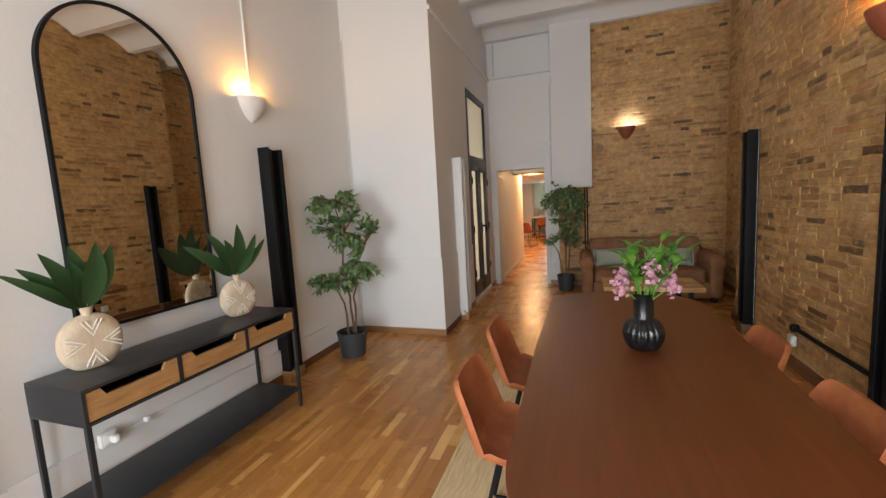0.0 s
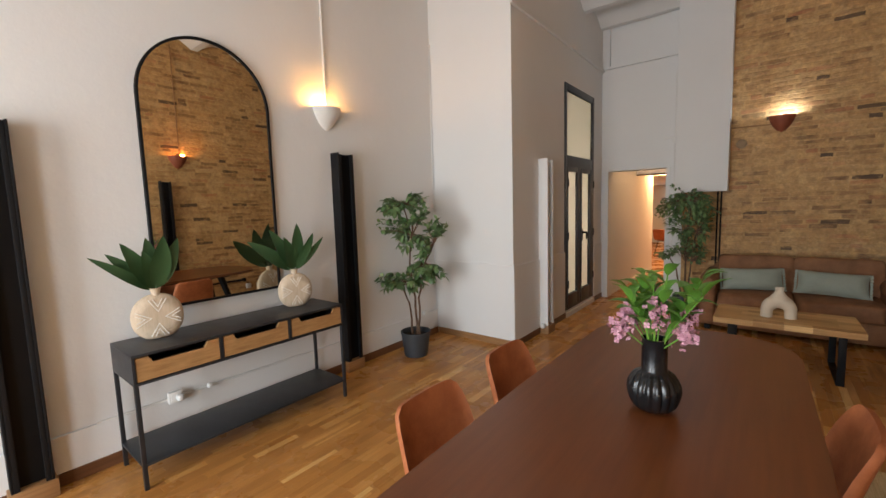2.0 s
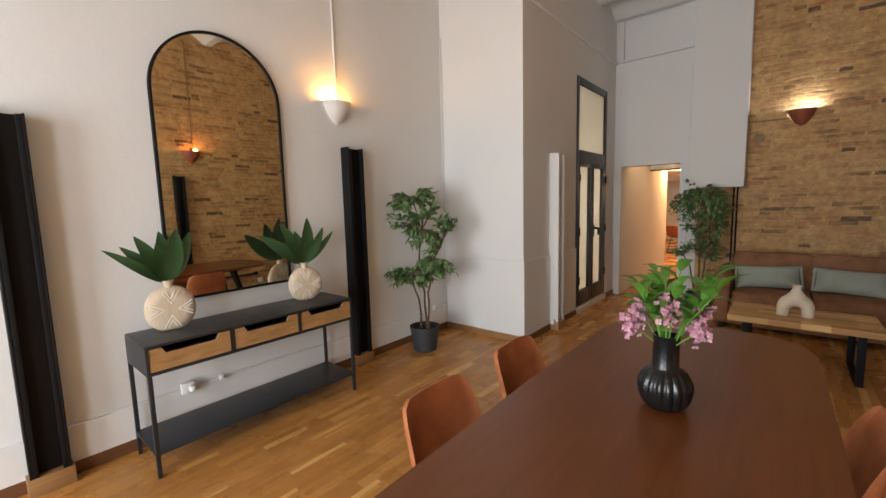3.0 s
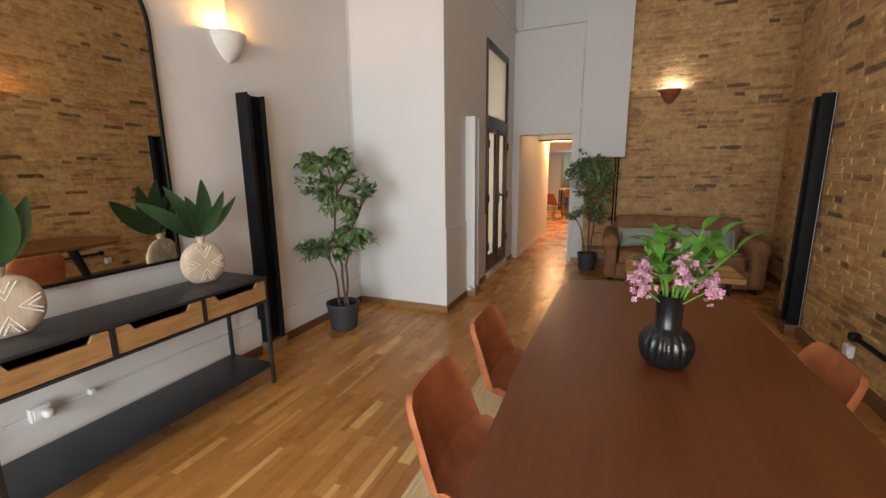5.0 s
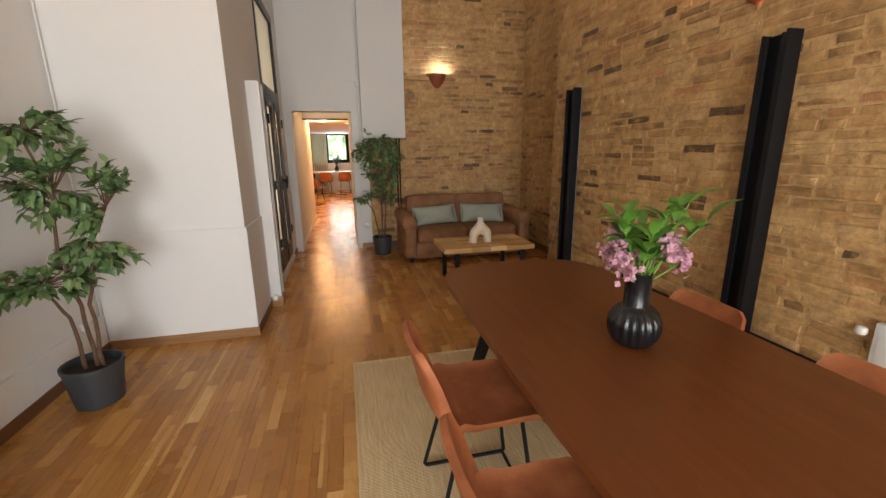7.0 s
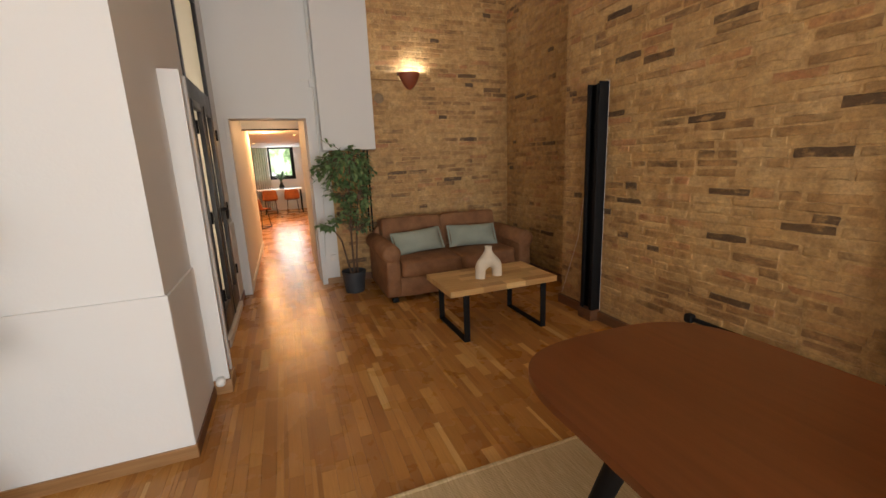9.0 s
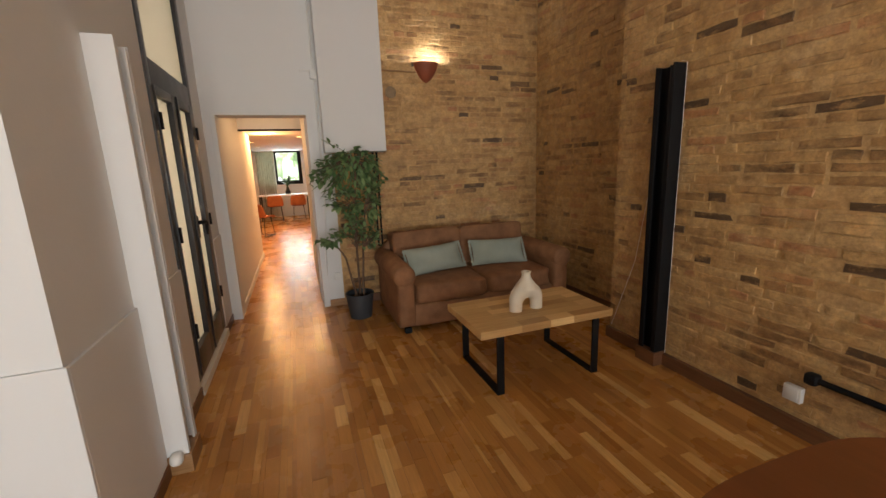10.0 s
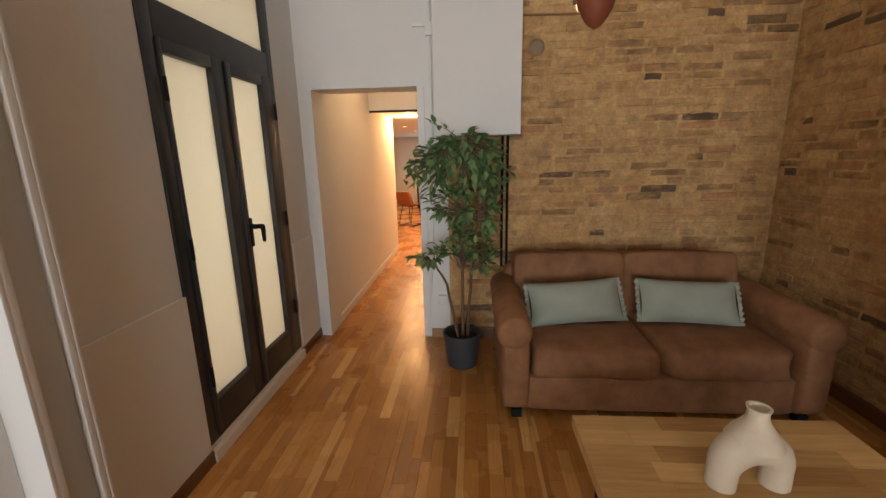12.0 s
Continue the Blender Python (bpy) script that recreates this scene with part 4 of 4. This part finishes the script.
# ---------- ribbed vase with lilac ----------
def flower_vase():
    v = thing("flower_vase", (0.273, 2.103, 0.750), 0, "black ribbed ceramic vase with pink lilac and green leaves", "vase")
    prof = [(0.002, 0.0), (0.050, 0.0), (0.064, 0.006), (0.080, 0.024), (0.091, 0.050), (0.096, 0.078), (0.093, 0.106), (0.081, 0.132), (0.066, 0.148), (0.050, 0.156), (0.047, 0.164), (0.047, 0.280), (0.050, 0.286), (0.045, 0.286), (0.042, 0.270), (0.042, 0.16)]
    rib = lambda a, r, z: r * (1 + (0.10 * (abs(math.sin(a * 9)) - 0.6) if 0.004 < z < 0.150 and r > 0.055 else 0))
    part("body", lathe(bmesh.new(), prof, 120, rib), GLAZE, v, "glossy black ribbed body", smooth=60)
    random.seed(5)
    for k in range(11):
        a = k * 2.4
        rad = random.uniform(0.05, 0.205)
        h = random.uniform(0.43, 0.575) - 0.35 * max(0, rad - 0.1)
        tip = Vector((rad * math.cos(a), rad * math.sin(a), h))
        part("stem", tube(bmesh.new(), [(0.01 * math.cos(a), 0.01 * math.sin(a), 0.20), (tip.x * 0.35, tip.y * 0.35, 0.33), tuple(tip)], [0.004, 0.0035, 0.002], 5), BRIGHT_LEAF, v)
        for j in range(7):
            root = Vector((tip.x * 0.4, tip.y * 0.4, 0.34)).lerp(tip, j / 6)
            d = Vector((math.cos(a + j * 2.1), math.sin(a + j * 2.1), random.uniform(0.0, 0.8))).normalized()
            lv = bmesh.new()
            blade(lv, root, root + d * random.uniform(0.08, 0.13), random.uniform(0.018, 0.029), 0.014, 0.3, 6)
            part("leaf", lv, BRIGHT_LEAF, v, smooth=60)
    for k in range(8):
        fl = bmesh.new()
        a = k * 0.82 + 2.4
        c = Vector((0.135 * math.cos(a) * random.uniform(0.6, 1.35), 0.135 * math.sin(a) * random.uniform(0.6, 1.35), random.uniform(0.32, 0.44)))
        part("stem", tube(bmesh.new(), [(0, 0, 0.22), tuple(c)], 0.003, 5), BRIGHT_LEAF, v)
        for j in range(44):
            q = c + Vector((random.gauss(0, 0.017), random.gauss(0, 0.017), random.gauss(0, 0.025)))
            ax = Vector((random.gauss(0, 1), random.gauss(0, 1), random.gauss(0, 1))).normalized()
            u = ax.orthogonal().normalized()
            w = ax.cross(u)
            for m in range(4):
                an = m * math.pi / 2
                d = (u * math.cos(an) + w * math.sin(an)) * 0.0135
                sd = ax.cross(d).normalized() * 0.0062
                f = [fl.verts.new(x) for x in (q, q + d * 0.6 - sd + ax * 0.001, q + d + ax * 0.003, q + d * 0.6 + sd + ax * 0.001)]
                fl.faces.new(f)
        tagged(part("lilac_bloom", fl, PETAL, v, "loose pink lilac bloom", smooth=None), kind="stuff")
    v.scale = (0.94, 0.94, 0.95)


flower_vase()


# ---------- sofa and cushions ----------
def sofa():
    s = thing("sofa", (0.86, 6.55, 0), 0, "worn brown suede two-seat sofa with rolled arms", "sofa")
    for x in (-0.78, 0.78):
        for y in (-0.43, 0.36):
            part("foot", one_box(x - 0.03, x + 0.03, y - 0.03, y + 0.03, 0, 0.05, 0.006), BLACK, s, "dark wooden foot")
    b = bmesh.new()
    puff(b, (0, -0.02, 0.155), (0.80, 0.445, 0.12), 0.2, 0.16, 32, 12)
    part("base", b, SOFA_BROWN, s)
    for x in (-0.355, 0.355):
        b = bmesh.new()
        puff(b, (x, -0.115, 0.345), (0.352, 0.375, 0.100), 0.34, 0.20, 48, 22, None, 0.07)
        for q in b.verts:
            if q.co.y < -0.30:
                q.co.y += 0.006 * math.sin(q.co.x * 95 + q.co.z * 20) * min(1, (-0.30 - q.co.y) / 0.1)
            q.co.z += 0.012 * noise.noise(Vector((q.co.x * 6, q.co.y * 6, 2.0)))
        part("seat_cushion", b, SOFA_BROWN, s)
        b = bmesh.new()
        puff(b, (x * 1.03, 0.27, 0.560), (0.378, 0.115, 0.250), 0.16, 0.18, 48, 24, pose(0, 0, 0, -11), 0.04)
        part("back_cushion", b, SOFA_BROWN, s)
    b = bmesh.new()
    puff(b, (0, 0.38, 0.40), (0.82, 0.09, 0.345), 0.3, 0.3, 36, 14, pose(0, 0, 0, -6))
    part("back", b, SOFA_BROWN, s)
    for sg in (-1, 1):
        b = bmesh.new()
        puff(b, (sg * 0.79, -0.045, 0.295), (0.085, 0.455, 0.26), 0.3, 0.25, 28, 16)
        arm = part("arm", b, SOFA_BROWN, s)
        b = tube(bmesh.new(), [(sg * 0.80, -0.505, 0.535), (sg * 0.80, -0.50, 0.535), (sg * 0.80, -0.485, 0.535), (sg * 0.80, 0.0, 0.535), (sg * 0.80, 0.40, 0.535)], [0.060, 0.084, 0.098, 0.104, 0.100], 20)
        part("arm_roll", b, SOFA_BROWN, arm, smooth=50)
    return s


sofa()


def cushion(p, rx, rz, lean):
    c = thing("scatter_cushion", p, rz, "sage green linen scatter cushion with a frilled edge on the sofa", "cushion", "sofa cushions")
    b, n, w, h = bmesh.new(), 18, 0.292, 0.140
    turn = pose(0, 0, 0, rx) @ pose(0, 0, 0, 0, -lean, 0)
    for side in (1, -1):
        g = []
        for i in range(n + 1):
            row = []
            for j in range(n + 1):
                u, v = -1 + 2 * i / n, -1 + 2 * j / n
                th = 0.075 * max(0, (1 - u ** 4) * (1 - v ** 4)) ** 0.75
                th += 0.006 * noise.noise(Vector((u * 2 + p[0] * 5, v * 2, 3))) * (1 - abs(u * v))
                row.append(b.verts.new(turn @ Vector((u * w * (1 - 0.05 * (1 - v * v)), side * th, h * 1.0 + v * h * (1 - 0.07 * (1 - u * u))))))
            g.append(row)
        for r, q in zip(g, g[1:]):
            for j in range(n):
                b.faces.new((r[j], r[j + 1], q[j + 1], q[j]))
    bmesh.ops.remove_doubles(b, verts=b.verts, dist=0.0005)
    part("cover", b, SAGE, c, smooth=70)
    for u in (-1, 1):
        edge, b = [], bmesh.new()
        for k in range(27):
            v = -1 + 2 * k / 26
            wob = 0.009 * math.sin(k * 2.2)
            edge.append((b.verts.new(turn @ Vector((u * w * 0.985, 0, h + v * h * 0.97))), b.verts.new(turn @ Vector((u * (w + 0.018 + 0.004 * math.sin(k * 1.7)), wob, h + v * (h + 0.004))))))
        for p0, p1 in zip(edge, edge[1:]):
            b.faces.new((p0[0], p1[0], p1[1], p0[1]))
        part("frill", b, SAGE, c)
    return c


cushion((0.485, 6.40, 0.448), -30, 4, 3)
cushion((1.16, 6.41, 0.448), -30, -2, -2)


# ---------- coffee table with its vase ----------
def coffee_table():
    x0, x1, y0, y1, z0, z1 = 0.232, 1.235, 4.885, 5.475, 0.400, 0.450
    t = thing("coffee_table", ((x0 + x1) / 2, (y0 + y1) / 2, 0), 0, "oak butcher-block coffee table on black steel loop legs", "coffee table")
    hx, hy = (x1 - x0) / 2, (y1 - y0) / 2
    random.seed(9)
    top = part("tabletop", one_box(-hx + 0.01, hx - 0.01, -hy + 0.01, hy - 0.01, z0 + 0.002, z1 - 0.006), OAK_BLOCK, t, "butcher-block oak top")
    nrow = 7
    for r in range(nrow):
        x, ya, yb = -hx, -hy + 2 * hy * r / nrow, -hy + 2 * hy * (r + 1) / nrow
        while x < hx - 0.02:
            ln = random.uniform(0.18, 0.42)
            xe = hx if x + ln > hx - 0.1 else x + ln
            part("stave", one_box(x + 0.0003, xe - 0.0003, ya + 0.0003, yb - 0.0003, z0, z1 - random.uniform(0, 0.0008), 0.0015), OAK_BLOCK, top, smooth=None)
            x = xe
    for x in (-0.365, 0.365):
        b = bmesh.new()
        box(b, x - 0.025, x + 0.025, -hy + 0.0, -hy + 0.014, 0.0, z0, 0.002)
        box(b, x - 0.025, x + 0.025, hy - 0.014, hy, 0.0, z0, 0.002)
        box(b, x - 0.025, x + 0.025, -hy + 0.014, hy - 0.014, 0.0, 0.014, 0.002)
        part("leg", b, BLACK, t, "black steel loop leg")
    return t


coffee_table()


def arch_vase():
    v = thing("arch_vase", (0.70, 5.14, 0.450), 4, "cream ceramic vase shaped as an arch on the coffee table", "vase")
    b = bmesh.new()
    pts, rad = [], []
    for k in range(17):
        a = math.pi * k / 16
        pts.append((0.062 * math.cos(a), 0, 0.045 + 0.062 * math.sin(a) * 1.0))
        rad.append(0.034 + 0.010 * math.sin(a))
    pts = [(0.064, 0, 0.0)] + pts + [(-0.064, 0, 0.0)]
    rad = [0.033] + rad + [0.033]
    tube(b, pts, rad, 20)
    part("arch", b, CERAMIC, v, smooth=80)
    part("neck", lathe(bmesh.new(), [(0.060, 0.118), (0.052, 0.135), (0.034, 0.158), (0.024, 0.175), (0.022, 0.192), (0.026, 0.204), (0.020, 0.204), (0.016, 0.18)], 24), CERAMIC, v, smooth=70)
    for o in v.children:
        o.scale = (1.34, 1.34, 1.34)
    return v


arch_vase()


# ---------- far room ----------
def far_table():
    t = thing("work_table", (-1.10, 16.2, 0), 0, "white-topped table on thin black legs in the far room", "table")
    part("tabletop", one_box(-0.70, 0.70, -0.35, 0.35, 0.72, 0.75, 0.004), WHITE_PLASTIC, t)
    for x in (-0.67, 0.67):
        for y in (-0.32, 0.32):
            part("leg", one_box(x - 0.018, x + 0.018, y - 0.018, y + 0.018, 0, 0.72, 0.003), BLACK, t)


far_table()
for x, y, r in ((-1.35, 15.75, 90), (-0.72, 15.75, 90), (-1.55, 12.9, 60)):
    far = copy_thing(chair, pose(x, y, 0.0, 0, 0, r))
    far["label"] = "orange-tan bucket chair at the white table in the far room"
    far["group"] = "chairs in the far room"
v = thing("dark_vase", (-0.98, 16.2, 0.75), 0, "dark vase with green leaves on the white table", "vase")
part("body", lathe(bmesh.new(), [(0.002, 0), (0.06, 0), (0.09, 0.07), (0.05, 0.14), (0.035, 0.2), (0.04, 0.22)], 20), GLAZE, v)
b = bmesh.new()
random.seed(3)
for k in range(14):
    a = k * 2.4
    blade(b, (0, 0, 0.2), (0.28 * math.cos(a), 0.28 * math.sin(a), 0.36 + 0.02 * k), 0.035, 0.05)
part("foliage", b, BLADE, v)

w = tagged(thing("window_1", (0, FAR_END + 0.08, 0), 0, "black-framed window looking on a green garden", "window"), kind="structure")
for a, c, d, e in ((WX0, WX0 + 0.11, WZ0, 2.07), (WX1 - 0.11, WX1, WZ0, 2.07), (WX0 + 0.11, WX1 - 0.11, WZ0, WZ0 + 0.12), (WX0 + 0.11, WX1 - 0.11, 2.02, 2.07)):
    part("window_frame", one_box(a, c, 0, 0.06, d, e, 0.004), BLACK, w)
ob = part("pane", one_box(WX0 + 0.11, WX1 - 0.11, 0.025, 0.031, WZ0 + 0.12, 2.02), GLASS, w)
ob.visible_shadow = False


def curtain(x0, x1, label):
    b, n = bmesh.new(), 40
    front = [(x0 + (x1 - x0) * k / n, FAR_END - 0.07 + 0.03 * math.sin(k * 1.3)) for k in range(n + 1)]
    lo = [b.verts.new((x, y, 0.05)) for x, y in front]
    hi = [b.verts.new((x, y, 2.06)) for x, y in front]
    for k in range(n):
        b.faces.new((lo[k], lo[k + 1], hi[k + 1], hi[k]))
    r = bmesh.ops.solidify(b, geom=b.faces[:], thickness=0.004)
    solid("curtain", b, CURTAIN, label, "curtain", "curtains", 70)


curtain(-1.85, -1.30, "white sheer curtain drawn beside the window")
for x, y, z in ((-1.52, 12.4, 2.07), (-0.60, 11.0, 2.07), (-1.52, 14.0, 2.07), (-1.0, 8.15, 2.50)):
    s = thing("ceiling_spot", (x, y, z), 0, "small recessed ceiling spotlight, lit", "ceiling light", "ceiling spots")
    part("ring", lathe(bmesh.new(), [(0.05, 0), (0.05, -0.006), (0.036, -0.006), (0.036, 0)], 20), WHITE_PLASTIC, s)
    ob = part("lens", lathe(bmesh.new(), [(0.001, -0.003), (0.035, -0.003)], 16), BULB_WARM, s, "glowing lens")


# ---------- bricks and parquet strips, piece by piece ----------
def brick_block(ln, seed):
    """A worn brick: length along x, face towards -y, rough front and chipped edges."""
    rnd = random.Random(seed)
    h, d, e = 0.047, 0.06, 0.005
    j = lambda a: rnd.uniform(-a, a)
    xs = [-ln / 2, -ln / 6 + j(0.02), ln / 6 + j(0.02), ln / 2]
    vs, fs = [], []
    for x in xs:                                     # back edge, front chamfers and face
        end = x in (xs[0], xs[-1])
        k = e if end else 0
        sx = math.copysign(k, -x)
        vs += [(x, 0.0, -h / 2), (x + sx + j(0.006), -d + e + j(0.003), -h / 2 + j(0.0045)), (x + sx * 1.6, -d + j(0.0022) + (0.002 if end else 0), -h / 2 + e + j(0.003)),
               (x + sx * 1.6, -d + j(0.0022) + (0.002 if end else 0), h / 2 - e + j(0.003)), (x + sx + j(0.006), -d + e + j(0.003), h / 2 + j(0.0045)), (x, 0.0, h / 2)]
    for i in range(3):
        for k in range(5):
            a = i * 6 + k
            fs.append((a, a + 6, a + 7, a + 1))
    fs += [(0, 1, 2, 3, 4, 5), (23, 22, 21, 20, 19, 18)]
    return vs, fs


BL = 0.262
VARIANTS = [brick_block(BL, s) for s in range(10)] + [brick_block(BL / 2 - 0.008, s) for s in range(20, 25)]
BMESH = []
for vs, fs in VARIANTS:
    me = bpy.data.meshes.new("brick")
    me.from_pydata(vs, [], fs)
    me.materials.append(BRICK_1)
    BMESH.append(me)


def bricklay(wall, origin, along, length, z_top, single, seed):
    """Courses of brick on a wall: origin at its foot, along: degrees; single(u, z): a brick of its own."""
    rnd = random.Random(seed)
    frame_m = pose(*origin, 0, 0, along)
    allv, allf, count, c = [], [], 0, 0
    z = 0.028
    while z < z_top:
        u = -rnd.uniform(0, BL) 
        while u < length:
            half = rnd.random() < 0.36
            ln = BL / 2 - 0.008 if half else BL
            k = rnd.randrange(10, 15) if half else rnd.randrange(10)
            uc = u + ln / 2
            u += ln + rnd.uniform(0.006, 0.016)
            lo, hi = max(uc - ln / 2, 0), min(uc + ln / 2, length)
            if hi - lo < 0.04 or rnd.random() < 0.015:
                continue
            cut = (hi - lo) / ln
            deep = 0.005 if rnd.random() < 0.05 else rnd.uniform(-0.002, 0.003)
            m = frame_m @ Matrix.Translation(((lo + hi) / 2, 0.061 + deep, z + rnd.uniform(-0.004, 0.004))) @ Matrix.Rotation(rnd.uniform(-0.014, 0.014), 4, "Y") @ Matrix.Rotation(rnd.uniform(-0.008, 0.008), 4, "Z") @ Matrix.Diagonal((cut, 1, rnd.uniform(0.86, 1.08), 1))
            if single(uc, z) and count < 300:
                ob = new("brick", BMESH[k])
                ob.parent = wall
                ob.matrix_basis = m
                count += 1
            else:
                vs, fs = VARIANTS[k]
                o = len(allv)
                allv += [tuple(m @ Vector(v)) for v in vs]
                allf += [tuple(i + o for i in f) for f in fs]
        z += 0.0565
    me = bpy.data.meshes.new("bricks")
    me.from_pydata(allv, [], allf)
    me.materials.append(BRICK_N)
    ob = tagged(new("bricks", me), kind="stuff")
    ob.parent = wall


bricklay(brick_far, (-0.34, FY, 0), 0, RX2 + 0.34, CEIL + 0.14, lambda u, z: 0.6 < z < 2.9, 1)
bricklay(brick_right, (RX, PY, 0), -90, PY - SOUTH, CEIL + 0.14, lambda u, z: 0.2 < u < 3.3 and z < 2.0, 2)
bricklay(brick_recess, (RX2, FY, 0), -90, FY - PY, CEIL + 0.14, lambda u, z: z < 3.2, 3)
# the return of the recess
bricklay(brick_right, (RX2 + 0.05, PY, 0), 180, RX2 + 0.05 - RX, CEIL + 0.14, lambda u, z: False, 4)


def strips():
    rnd = random.Random(7)
    fl = bpy.data.objects["floor"]
    T = 0.006
    shared, count = {}, 0
    allv, allf = [], []
    edge = LX - 0.02
    while edge < RX2 + 0.03:
        W = rnd.choice((0.022, 0.035, 0.050, 0.062, 0.070))
        xc = edge + W / 2
        edge += W
        y = SOUTH - rnd.uniform(0, 0.4)
        y_end = FY + 0.2 if not (-2.6 < xc < 0.6) else 17.0
        while y < y_end:
            ln = rnd.choice((0.22, 0.30, 0.38, 0.46, 0.55))
            y0, y1 = y, min(y + ln, y_end)
            y += ln
            if y1 < SOUTH or xc > RX2:
                continue
            gx, gy, ch = W / 2 - 0.0003, (y1 - y0) / 2 - 0.0003, 0.0006
            vs = [(-gx, -gy, -T), (gx, -gy, -T), (gx, gy, -T), (-gx, gy, -T), (-gx, -gy, -ch), (gx, -gy, -ch), (gx, gy, -ch), (-gx, gy, -ch),
                  (-gx + ch, -gy + ch, 0), (gx - ch, -gy + ch, 0), (gx - ch, gy - ch, 0), (-gx + ch, gy - ch, 0)]
            fs = [(8, 9, 10, 11)] + [(a, (a + 1) % 4, (a + 1) % 4 + 4, a + 4) for a in range(4)] + [(a + 4, (a + 1) % 4 + 4, (a + 1) % 4 + 8, a + 8) for a in range(4)]
            yc = (y0 + y1) / 2
            if -1.0 < xc < 0.5 and 3.75 < yc < 6.4 and count < 300:
                key = (W, round(y1 - y0, 3))
                if key not in shared:
                    me = bpy.data.meshes.new("strip")
                    me.from_pydata(vs, [], fs)
                    me.materials.append(STRIP_1)
                    shared[key] = me
                ob = new("strip", shared[key])
                ob.parent = fl
                ob.location = (xc, yc, 0)
                count += 1
            else:
                o = len(allv)
                allv += [(a + xc, b + yc, c) for a, b, c in vs]
                allf += [tuple(i + o for i in f) for f in fs]
    me = bpy.data.meshes.new("strips")
    me.from_pydata(allv, [], allf)
    me.materials.append(STRIP_N)
    ob = tagged(new("strips", me), kind="stuff")
    ob.parent = fl


strips()
